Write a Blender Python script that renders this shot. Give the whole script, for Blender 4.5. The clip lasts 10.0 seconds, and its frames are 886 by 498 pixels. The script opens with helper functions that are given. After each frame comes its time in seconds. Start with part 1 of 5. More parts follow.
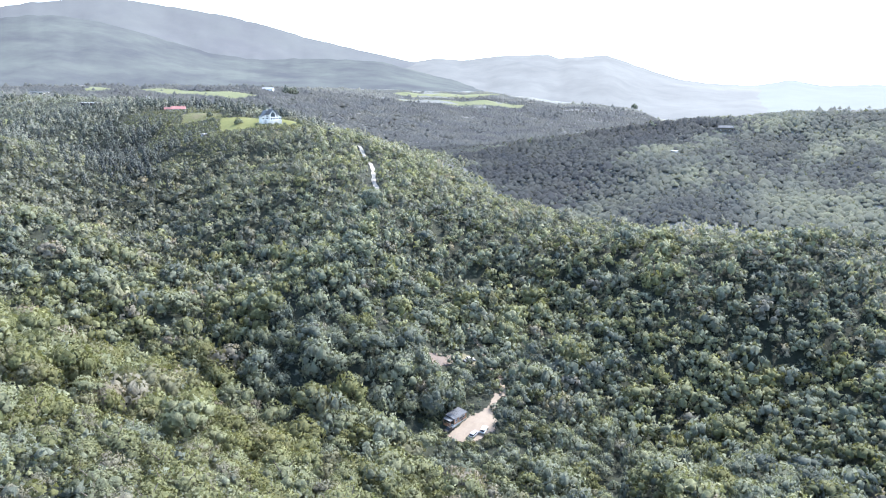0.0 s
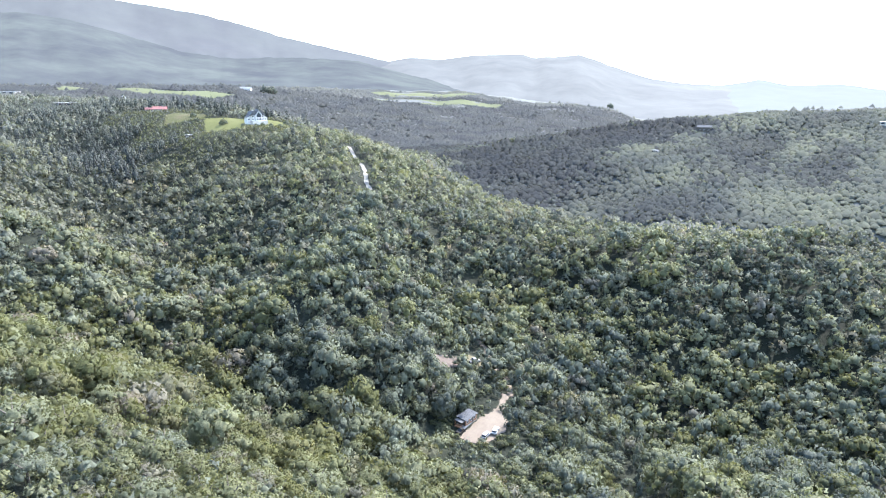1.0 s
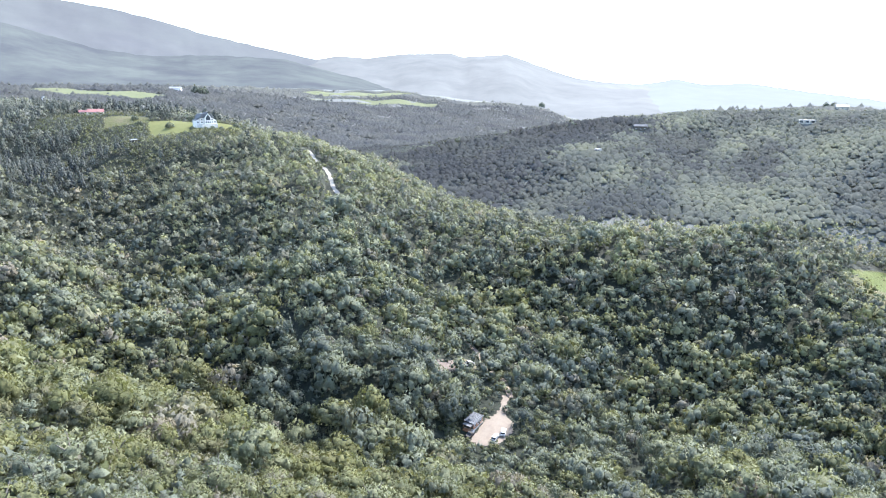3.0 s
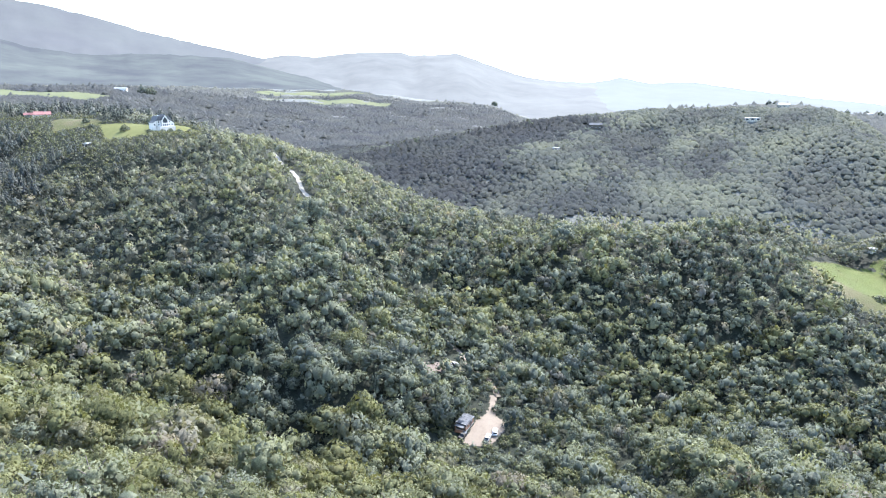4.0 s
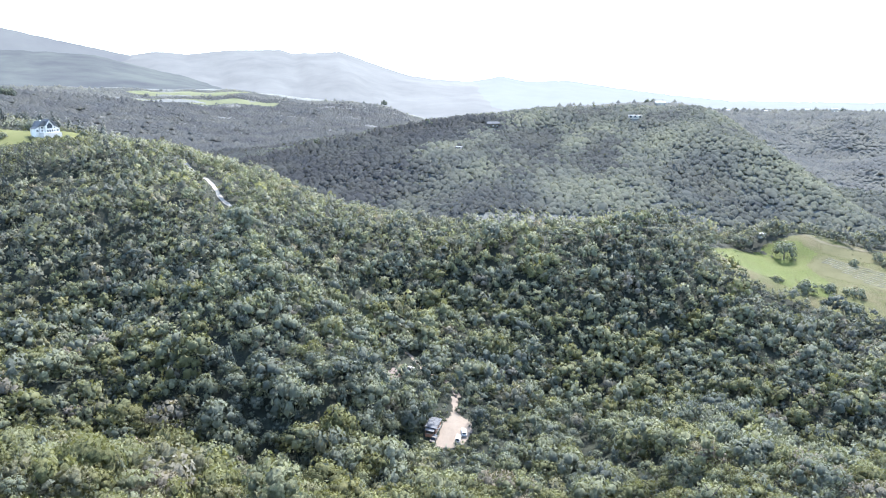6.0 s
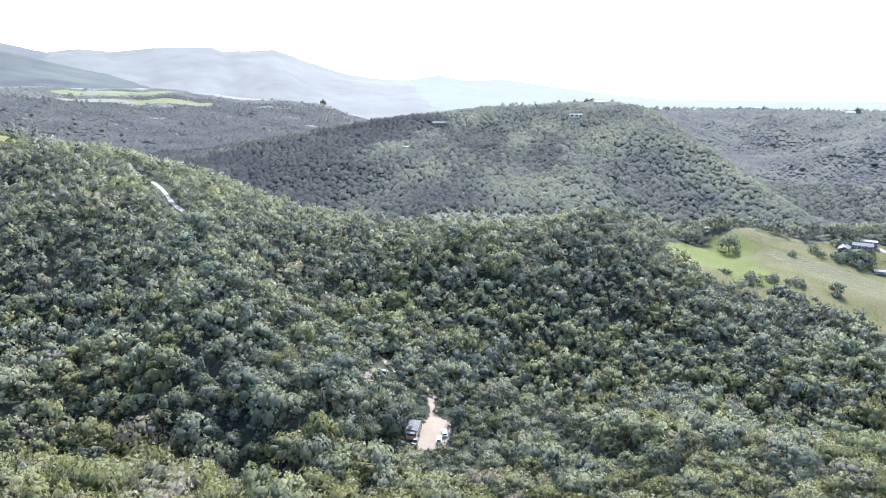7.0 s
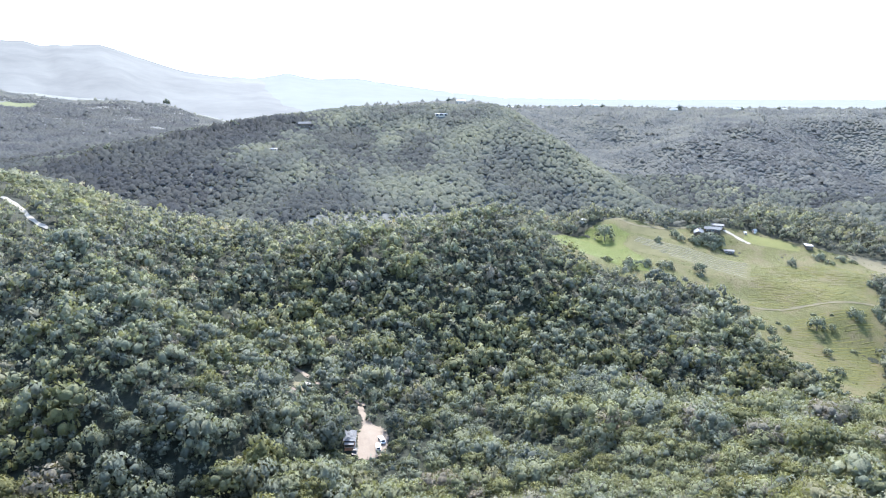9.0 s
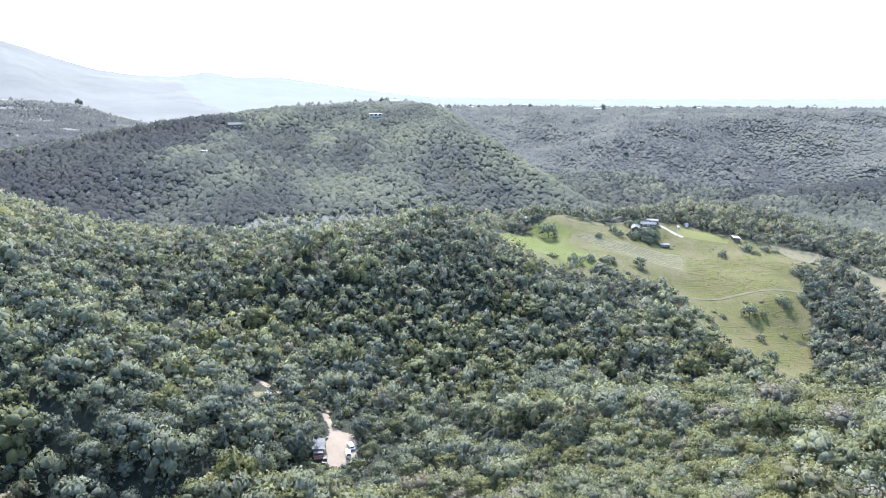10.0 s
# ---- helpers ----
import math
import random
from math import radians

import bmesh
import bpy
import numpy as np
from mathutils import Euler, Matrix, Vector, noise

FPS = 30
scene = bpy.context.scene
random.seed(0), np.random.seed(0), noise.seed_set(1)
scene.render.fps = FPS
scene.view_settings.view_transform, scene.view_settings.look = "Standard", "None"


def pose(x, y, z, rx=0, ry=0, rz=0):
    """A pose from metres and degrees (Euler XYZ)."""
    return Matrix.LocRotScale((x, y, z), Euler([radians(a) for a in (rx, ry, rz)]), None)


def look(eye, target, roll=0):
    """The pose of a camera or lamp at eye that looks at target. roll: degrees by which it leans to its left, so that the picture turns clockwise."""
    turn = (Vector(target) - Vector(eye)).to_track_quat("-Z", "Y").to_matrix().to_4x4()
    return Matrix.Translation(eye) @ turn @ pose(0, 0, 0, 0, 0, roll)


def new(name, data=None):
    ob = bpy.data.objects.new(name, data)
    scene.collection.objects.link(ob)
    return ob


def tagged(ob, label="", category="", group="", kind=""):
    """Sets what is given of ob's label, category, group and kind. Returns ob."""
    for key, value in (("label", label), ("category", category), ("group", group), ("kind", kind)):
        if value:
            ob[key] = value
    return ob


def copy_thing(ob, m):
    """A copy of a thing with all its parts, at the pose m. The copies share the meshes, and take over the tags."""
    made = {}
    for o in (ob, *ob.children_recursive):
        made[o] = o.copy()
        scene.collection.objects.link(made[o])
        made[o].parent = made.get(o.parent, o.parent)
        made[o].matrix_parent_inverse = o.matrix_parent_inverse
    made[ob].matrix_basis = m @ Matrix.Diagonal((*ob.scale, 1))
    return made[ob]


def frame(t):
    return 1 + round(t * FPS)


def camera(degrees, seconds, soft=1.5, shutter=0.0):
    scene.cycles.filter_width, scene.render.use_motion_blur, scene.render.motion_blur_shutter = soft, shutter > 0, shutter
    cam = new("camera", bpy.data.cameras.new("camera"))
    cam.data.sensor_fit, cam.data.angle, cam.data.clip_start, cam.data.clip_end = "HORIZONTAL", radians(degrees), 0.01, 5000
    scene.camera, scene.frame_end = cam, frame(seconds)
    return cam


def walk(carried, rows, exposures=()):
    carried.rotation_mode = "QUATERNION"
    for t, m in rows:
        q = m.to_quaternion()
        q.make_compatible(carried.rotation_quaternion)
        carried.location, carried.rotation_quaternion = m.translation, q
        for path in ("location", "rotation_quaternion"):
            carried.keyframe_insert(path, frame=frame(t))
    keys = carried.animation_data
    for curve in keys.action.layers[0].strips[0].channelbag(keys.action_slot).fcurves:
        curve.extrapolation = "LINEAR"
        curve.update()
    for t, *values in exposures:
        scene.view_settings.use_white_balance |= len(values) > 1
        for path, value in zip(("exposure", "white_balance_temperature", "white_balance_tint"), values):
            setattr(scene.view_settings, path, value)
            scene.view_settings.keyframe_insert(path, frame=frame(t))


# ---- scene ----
cam = camera(70.6, 10.0, 1.05)
METRES, EYE, TILT, LEAN, TURN = 130.0, 114.7, -13.3, -0.4, 0.0
ROWS = [
    (0.0, 0.0, 0.0, 0.0, 0.0, 0.0, -0.0),
    (0.5, -0.0446, -0.0007, 0.0036, -1.08, -0.02, 0.23),
    (1.0, -0.0948, -0.0009, 0.0082, -2.27, -0.08, 0.52),
    (1.5, -0.1429, 0.0002, 0.0129, -3.68, -0.11, 0.86),
    (2.0, -0.1931, 0.0023, 0.0188, -5.25, -0.19, 1.19),
    (2.5, -0.2446, 0.0058, 0.0258, -6.83, -0.26, 1.6),
    (4.0, -0.3926, 0.0249, 0.0495, -13.01, -0.68, 3.37),
    (4.5, -0.4418, 0.0355, 0.0574, -15.47, -0.88, 4.0),
    (5.0, -0.4904, 0.0484, 0.0664, -18.06, -1.12, 4.66),
    (5.5, -0.5379, 0.0633, 0.0759, -20.69, -1.39, 5.31),
    (7.0, -0.6776, 0.1224, 0.1045, -28.89, -2.41, 7.12),
    (7.5, -0.7204, 0.1459, 0.1152, -32.15, -2.89, 7.8),
    (8.0, -0.7613, 0.1714, 0.1268, -35.53, -3.41, 8.44),
    (8.5, -0.8002, 0.1991, 0.1378, -38.85, -3.94, 9.05),
    (9.0, -0.8372, 0.2294, 0.1496, -42.2, -4.51, 9.59),
    (9.5, -0.8722, 0.261, 0.1624, -45.53, -5.13, 10.11),
    (10.0, -0.9053, 0.2949, 0.1742, -48.82, -5.74, 10.58),
]
walk(cam, [(t, pose(0, 0, EYE, TILT, LEAN, TURN) @ pose(METRES * x, METRES * y, METRES * z, 90 + pitch, roll, yaw)) for t, x, y, z, yaw, pitch, roll in ROWS])

# ---- light ----
SUN_AZ, SUN_EL = 44.0, 47.0            # degrees clockwise from +y, and above the horizon
scene.view_settings.exposure = 2.95
world = bpy.data.worlds.new("hazy_sky")
scene.world = world
world.use_nodes = True
wn = world.node_tree
sky = wn.nodes.new("ShaderNodeTexSky")
sky.sky_type = "NISHITA"
sky.sun_disc = False
sky.sun_elevation = radians(SUN_EL)
sky.sun_rotation = radians(SUN_AZ)
sky.air_density, sky.dust_density, sky.ozone_density = 1.0, 1.0, 1.0
wn.nodes["Background"].inputs["Strength"].default_value = 0.15
# below the horizon the sky goes on as at the horizon, so that the hazy rim stays pale
co, cut, up, join = [wn.nodes.new("ShaderNode" + k) for k in ("TexCoord", "SeparateXYZ", "Math", "CombineXYZ")]
up.operation = "MAXIMUM"
up.inputs[1].default_value = 0.012
wn.links.new(co.outputs["Generated"], cut.inputs[0])
wn.links.new(cut.outputs["Z"], up.inputs[0])
for a, b in (("X", cut.outputs["X"]), ("Y", cut.outputs["Y"]), ("Z", up.outputs[0])):
    wn.links.new(b, join.inputs[a])
wn.links.new(join.outputs[0], sky.inputs[0])
# one thin grey cloud low in the sky
apart, flat, size, edge = [wn.nodes.new("ShaderNodeVectorMath") for _ in range(3)] + [wn.nodes.new("ShaderNodeMapRange")]
apart.operation, flat.operation, size.operation = "SUBTRACT", "MULTIPLY", "LENGTH"
apart.inputs[1].default_value = (math.sin(radians(15.0)) * math.cos(radians(6.75)), math.cos(radians(15.0)) * math.cos(radians(6.75)), math.sin(radians(6.75)))
flat.inputs[1].default_value = (1.0, 1.0, 3.4)
edge.interpolation_type = "SMOOTHSTEP"
for k, v in (("From Min", 0.056), ("From Max", 0.018), ("To Min", 0.0), ("To Max", 2.0)):
    edge.inputs[k].default_value = v
wisp = wn.nodes.new("ShaderNodeTexNoise")
wisp.inputs["Scale"].default_value, wisp.inputs["Detail"].default_value = 9.0, 3.0
thin, cloud = wn.nodes.new("ShaderNodeMath"), wn.nodes.new("ShaderNodeMix")
thin.operation, cloud.data_type = "MULTIPLY", "RGBA"
cloud.inputs[7].default_value = (0.77, 0.785, 0.81, 1)
wn.links.new(co.outputs["Generated"], apart.inputs[0])
wn.links.new(apart.outputs[0], flat.inputs[0])
wn.links.new(flat.outputs[0], size.inputs[0])
wn.links.new(size.outputs["Value"], edge.inputs["Value"])
wn.links.new(co.outputs["Generated"], wisp.inputs["Vector"])
wn.links.new(edge.outputs[0], thin.inputs[0])
wn.links.new(wisp.outputs["Fac"], thin.inputs[1])
wn.links.new(thin.outputs[0], cloud.inputs[0])
wn.links.new(sky.outputs["Color"], cloud.inputs[6])
wn.links.new(cloud.outputs[2], wn.nodes["Background"].inputs["Color"])
sun = bpy.data.lights.new("sun", "SUN")
sun.energy, sun.angle, sun.color = 2.35, radians(1.5), (1.0, 0.99, 0.975)
sun_ob = new("sun", sun)
to_sun = Vector((math.sin(radians(SUN_AZ)) * math.cos(radians(SUN_EL)), math.cos(radians(SUN_AZ)) * math.cos(radians(SUN_EL)), math.sin(radians(SUN_EL))))
sun_ob.matrix_world = look((0, 0, 600), Vector((0, 0, 600)) - to_sun)


# ---- materials ----
class Nodes:
    """A material's node tree, built by short calls."""

    def __init__(self, name):
        self.mat = bpy.data.materials.new(name)
        self.mat.use_nodes = True
        self.t = self.mat.node_tree
        self.bsdf = self.t.nodes["Principled BSDF"]
        self.out = self.t.nodes["Material Output"]

    def add(self, kind, **inputs):
        n = self.t.nodes.new("ShaderNode" + kind)
        for k, v in inputs.items():
            n.inputs[k.replace("_", " ")].default_value = v
        return n

    def link(self, a, b):
        self.t.links.new(a, b)

    def noise(self, scale, detail=4.0, rough=0.6):
        co = self.add("NewGeometry")
        n = self.add("TexNoise", Scale=scale, Detail=detail, Roughness=rough)
        self.link(co.outputs["Position"], n.inputs["Vector"])
        return n.outputs["Fac"]

    def ramp(self, fac, stops):
        r = self.add("ValToRGB")
        while len(r.color_ramp.elements) < len(stops):
            r.color_ramp.elements.new(0.5)
        for e, (p, c) in zip(r.color_ramp.elements, stops):
            e.position, e.color = p, (*c, 1)
        self.link(fac, r.inputs["Fac"])
        return r.outputs["Color"]

    def mix(self, fac, a, b, mode="MIX"):
        m = self.t.nodes.new("ShaderNodeMix")
        m.data_type, m.blend_type = "RGBA", mode
        for slot, v in ((0, fac), (6, a), (7, b)):
            if isinstance(v, (int, float, tuple)):
                m.inputs[slot].default_value = (*v, 1) if isinstance(v, tuple) else v
            else:
                self.link(v, m.inputs[slot])
        return m.outputs[2]

    def base(self, color, rough=0.8, spec=0.3):
        if isinstance(color, tuple):
            self.bsdf.inputs["Base Color"].default_value = (*color, 1)
        else:
            self.link(color, self.bsdf.inputs["Base Color"])
        self.bsdf.inputs["Roughness"].default_value = rough
        self.bsdf.inputs["Specular IOR Level"].default_value = spec
        return self

    def bump(self, height, strength, distance):
        b = self.add("Bump", Strength=strength, Distance=distance)
        self.link(height, b.inputs["Height"])
        self.link(b.outputs["Normal"], self.bsdf.inputs["Normal"])
        return self


def mottled(name, dark, light, big=0.08, small=1.5, rough=0.85, relief=0.05, spec=0.3):
    """A matte surface that varies at two scales, in metres."""
    m = Nodes(name)
    a, b = m.noise(big, 3), m.noise(small, 5)
    both = m.mix(0.5, m.ramp(a, [(0.35, dark), (0.65, light)]), m.ramp(b, [(0.3, dark), (0.7, light)]))
    return m.base(both, rough, spec).bump(b, 0.6, relief).mat


def foliage(name, stops, through_light=0.3, rough=0.55, spec=0.35, relief=0.35, haze_sheen=0.0, grain=2.2, mottle=1.0):
    """Leaves: each tree takes a hue along the ramp by its own tint, each spray of leaves varies about it."""
    m = Nodes(name)
    tint = m.add("Attribute")
    tint.attribute_name = "tint"
    geo = m.add("NewGeometry")
    hue = m.ramp(tint.outputs["Fac"], stops)
    spray = m.ramp(geo.outputs["Random Per Island"], [(0.0, (1 - 0.3 * mottle, 1 - 0.29 * mottle, 1 - 0.27 * mottle)), (0.75, (1.04, 1.04, 1.02)), (1.0, (1 + 0.25 * mottle, 1 + 0.25 * mottle, 1 + 0.2 * mottle))])
    patch = m.ramp(m.noise(0.02, 3), [(0.3, (0.8, 0.82, 0.85)), (0.7, (1.15, 1.12, 1.0))])
    leafy = m.ramp(m.noise(grain, 4, 0.75), [(0.32, (1 - 0.5 * mottle, 1 - 0.48 * mottle, 1 - 0.46 * mottle)), (0.55, (1.0, 1.0, 1.0)), (0.7, (1 + 0.4 * mottle, 1 + 0.38 * mottle, 1 + 0.25 * mottle))])
    col = m.mix(1.0, m.mix(1.0, m.mix(1.0, hue, spray, "MULTIPLY"), patch, "MULTIPLY"), leafy, "MULTIPLY")
    m.base(col, rough, spec).bump(m.noise(grain, 4, 0.75), 1.0, relief)
    # a bluish sheen imitates a veil of haze over the leaves
    m.bsdf.inputs["Sheen Weight"].default_value = haze_sheen
    m.bsdf.inputs["Sheen Roughness"].default_value = 0.6
    m.bsdf.inputs["Sheen Tint"].default_value = (0.85, 0.92, 1.0, 1)
    if through_light:
        tr = m.add("BsdfTranslucent")
        m.link(m.mix(1.0, col, (1.02, 1.04, 0.7), "MULTIPLY"), tr.inputs["Color"])
        mx = m.add("MixShader", Fac=through_light)
        m.link(m.bsdf.outputs[0], mx.inputs[1])
        m.link(tr.outputs[0], mx.inputs[2])
        m.link(mx.outputs[0], m.out.inputs["Surface"])
    return m.mat


LEAVES = foliage("leaves", [(0.0, (0.077, 0.089, 0.081)), (0.3, (0.135, 0.148, 0.118)), (0.5, (0.133, 0.141, 0.091)), (0.68, (0.097, 0.102, 0.052)),
                            (0.8, (0.097, 0.098, 0.052)), (0.9, (0.140, 0.136, 0.119)), (1.0, (0.147, 0.128, 0.108))], 0.34, 0.7, 0.06, 0.15, 0.0, 3.0, 0.42)
# LEAVES again with more blue and grey, a slight haze painted in
SLOPE_LEAVES = foliage("slope_leaves_haze_tint", [(0.0, (0.098, 0.102, 0.091)), (0.3, (0.136, 0.142, 0.118)), (0.5, (0.154, 0.160, 0.120)), (0.68, (0.161, 0.166, 0.109)),
                                          (0.8, (0.169, 0.173, 0.107)), (0.9, (0.180, 0.176, 0.143)), (1.0, (0.189, 0.166, 0.129))], 0.42, 0.65, 0.06, 0.15, mottle=0.42)
PINE_NEEDLES = foliage("pine_needles", [(0.0, (0.052, 0.058, 0.06)), (0.5, (0.07, 0.078, 0.076)), (1.0, (0.09, 0.096, 0.088))], 0.3, 0.6, 0.15, 0.2, 0.0, 2.4, 0.7)
PLATEAU_LEAVES = foliage("dull_green_leaves", [(0.0, (0.076, 0.082, 0.083)), (0.4, (0.127, 0.133, 0.123)), (0.75, (0.155, 0.161, 0.134)), (1.0, (0.172, 0.168, 0.153))], 0.42, 0.7, 0.1, 0.25, 0.04, 1.2, 0.6)
# greyed and blued for distance: haze painted into the leaf colour
FAR_LEAVES = foliage("far_leaves_haze_tint", [(0.0, (0.060, 0.065, 0.067)), (0.35, (0.088, 0.096, 0.091)), (0.7, (0.113, 0.122, 0.104)), (1.0, (0.136, 0.142, 0.114))], 0.45, 0.9, 0.03, 0.1, 0.0, 0.8, 0.25)
# two dark copies of the far leaves: shade painted into their colour
SHADED_LEAVES = foliage("shade_tinted_leaves", [(0.0, (0.042, 0.045, 0.050)), (0.5, (0.050, 0.055, 0.059)), (1.0, (0.060, 0.065, 0.068))], 0.4, 0.9, 0.03, 0.1, 0.0, 0.6, 0.15)
DARK_FAR_LEAVES = foliage("shade_tinted_far_leaves", [(0.0, (0.059, 0.062, 0.067)), (0.5, (0.067, 0.071, 0.076)), (1.0, (0.078, 0.082, 0.085))], 0.4, 0.9, 0.03, 0.1, 0.0, 0.6, 0.15)
# bluest leaf ramp, for the remotest woods: haze put into the base colour
REMOTE_LEAVES = foliage("remote_leaves_haze_tint", [(0.0, (0.093, 0.098, 0.103)), (0.5, (0.114, 0.119, 0.120)), (1.0, (0.130, 0.133, 0.128))], 0.45, 0.9, 0.02, 0.1, 0.0, 0.5, 0.2)
BARK = mottled("bark", (0.06, 0.05, 0.04), (0.16, 0.14, 0.12), 1.0, 8.0, relief=0.02)
def forest_floor():
    """Leaf litter darkened as shade in the valley forest, grey-green low scrub paled as haze beyond the gorge."""
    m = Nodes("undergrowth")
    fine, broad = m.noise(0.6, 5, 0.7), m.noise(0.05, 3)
    # near black, so that the gaps between crowns read as shadow
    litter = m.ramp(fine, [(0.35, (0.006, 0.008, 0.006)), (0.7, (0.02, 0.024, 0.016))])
    # paler, so that far gaps look lifted by haze
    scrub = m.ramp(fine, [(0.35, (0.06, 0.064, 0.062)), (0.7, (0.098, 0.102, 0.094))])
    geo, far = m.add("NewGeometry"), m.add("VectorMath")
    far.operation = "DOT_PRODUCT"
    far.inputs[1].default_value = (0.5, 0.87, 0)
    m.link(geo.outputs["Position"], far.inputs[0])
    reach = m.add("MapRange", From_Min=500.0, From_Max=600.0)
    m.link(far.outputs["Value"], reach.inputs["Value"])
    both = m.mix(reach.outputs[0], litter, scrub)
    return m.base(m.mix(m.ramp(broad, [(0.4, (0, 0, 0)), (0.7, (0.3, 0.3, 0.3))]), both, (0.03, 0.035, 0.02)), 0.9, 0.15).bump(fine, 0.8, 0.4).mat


UNDERGROWTH = forest_floor()
def meadow_grass(name, dark, light, dry):
    m = Nodes(name)
    tuft, patch = m.noise(1.1, 6, 0.75), m.noise(0.07, 4, 0.65)
    col = m.ramp(tuft, [(0.36, dark), (0.62, light)])
    return m.base(m.mix(m.ramp(patch, [(0.45, (0, 0, 0)), (0.62, (0.75, 0.75, 0.75))]), col, dry), 0.9, 0.15).bump(tuft, 1.0, 0.35).mat


GRASS = meadow_grass("meadow_grass", (0.033, 0.035, 0.011), (0.066, 0.067, 0.022), (0.072, 0.06, 0.032))
GREEN_GRASS = meadow_grass("fresh_meadow_grass", (0.032, 0.043, 0.008), (0.062, 0.077, 0.014), (0.06, 0.066, 0.018))
LAWN = mottled("lawn", (0.072, 0.077, 0.03), (0.102, 0.103, 0.046), 0.08, 0.8, 0.95, 0.06, 0.03)
TILLED = mottled("tilled_grassy_soil", (0.058, 0.056, 0.028), (0.096, 0.09, 0.05), 0.1, 1.2, 0.95, 0.06, 0.05)
SAND = mottled("pale_sand", (0.125, 0.101, 0.081), (0.175, 0.146, 0.118), 0.2, 2.0, 0.95, 0.05, 0.08)
STUBBLE = mottled("dry_stubble", (0.075, 0.068, 0.045), (0.115, 0.105, 0.072), 0.1, 1.2, 0.95, 0.06, 0.05)
FAR_GRASS = mottled("pale_pasture", (0.078, 0.088, 0.05), (0.105, 0.11, 0.066), 0.01, 0.1, 0.95, 0.1, 0.03)
ROW_COVER = mottled("pale_row_cover", (0.15, 0.135, 0.102), (0.22, 0.2, 0.158), 0.3, 2.5, 0.9, 0.04, 0.05)
TERRACE = mottled("dry_terrace_grass", (0.05, 0.05, 0.016), (0.1, 0.094, 0.032), 0.15, 1.0, 0.95, 0.1, 0.05)
WHITE = mottled("white_render", (0.42, 0.41, 0.39), (0.52, 0.51, 0.49), 0.3, 3.0, relief=0.01)
CREAM = mottled("cream_render", (0.22, 0.21, 0.18), (0.32, 0.30, 0.27), 0.3, 3.0, relief=0.01)
WHITE_ROOF = mottled("pale_sheet_roof", (0.19, 0.192, 0.195), (0.27, 0.27, 0.27), 0.2, 3.0, 0.7, 0.01, 0.15)
ROOF_GREY = mottled("grey_roof", (0.065, 0.067, 0.07), (0.11, 0.112, 0.116), 0.3, 4.0, 0.75, 0.02, 0.15)
ROOF_DARK = mottled("dark_sheet_roof", (0.04, 0.044, 0.052), (0.075, 0.08, 0.09), 0.4, 4.0, 0.7, 0.01, 0.2)
ROOF_RED = mottled("red_sheet_roof", (0.15, 0.055, 0.045), (0.23, 0.09, 0.075), 0.3, 3.0, 0.5, 0.02, 0.5)
WOOD = mottled("reddish_timber", (0.22, 0.1, 0.05), (0.36, 0.18, 0.1), 0.6, 6.0, 0.6, 0.01)
DARK_WOOD = mottled("dark_timber", (0.04, 0.035, 0.03), (0.09, 0.075, 0.06), 0.6, 6.0, 0.65, 0.01)
STONE = mottled("pale_stone", (0.32, 0.3, 0.27), (0.46, 0.43, 0.39), 0.5, 4.0, 0.8, 0.02)
FRAME = mottled("window_frame", (0.6, 0.6, 0.58), (0.75, 0.75, 0.73), 1.0, 8.0, 0.5, 0.002)
GLASS = Nodes("window_glass").base((0.03, 0.04, 0.05), 0.1, 0.4).mat
CAR_GLASS = Nodes("car_glass").base((0.01, 0.012, 0.014), 0.12, 0.25).mat
CAR_WHITE = Nodes("white_paint").base((0.42, 0.42, 0.42), 0.35, 0.3).mat
CAR_SILVER = Nodes("silver_paint").base((0.2, 0.205, 0.215), 0.4, 0.3).mat
CAR_BLACK = Nodes("black_paint").base((0.012, 0.012, 0.013), 0.45, 0.12).mat
TYRE = Nodes("tyre_rubber").base((0.02, 0.02, 0.02), 0.9, 0.2).mat
CONCRETE = mottled("pale_concrete", (0.17, 0.158, 0.135), (0.23, 0.215, 0.19), 0.3, 3.0, 0.9, 0.02, 0.1)
EARTH = mottled("red_earth", (0.06, 0.045, 0.037), (0.095, 0.072, 0.06), 0.2, 2.0, relief=0.06)

# ---- terrain ----
# Crests and streams of the place, as lines of (x, y, ground height); the ground is the smooth sheet through them.
CREST_SPUR = [(-428, 734, 95), (-306, 665, 101), (-258, 638, 102), (-160, 590, 96), (-107, 544, 86), (-63, 489, 78), (-47, 422, 61), (-9, 385, 52), (21, 384, 42), (57, 353, 34), (93, 332, 33), (153, 333, 38), (226, 316, 40), (284, 301, 31), (318, 289, 29), (335, 255, 26), (372, 243, 28), (379, 208, 21), (382, 176, 15), (387, 154, 12), (394, 115, 7), (413, 69, -2)]
SPUR_FLANK = [(-125, 411, 55), (-59, 293, 39), (-21, 252, 23), (-49, 216, 21), (-17, 206, 9), (12, 320, 17), (72, 309, 14), (76, 252, 5), (4, 202, 2), (-11, 352, 40), (-203, 521, 78)]
PADDOCK = [(172, 270, 28), (175, 252, 22), (207, 273, 32), (274, 275, 22), (305, 249, 21), (247, 240, 16), (282, 206, 12), (338, 210, 15), (342, 171, 12), (297, 122, 2), (282, 135, -2), (187, 174, 5), (348, 124, 7), (268, 102, -15), (229, 206, 10), (333, 229, 21), (405, 193, 21), (428, 256, 18), (503, 263, 7)]
BOWL = [(112, 263, 15), (126, 245, 6), (161, 232, 9), (124, 185, -5), (64, 214, -7), (49, 174, -7), (5, 173, -1), (31, 148, 1), (138, 141, -8), (207, 115, -8)]
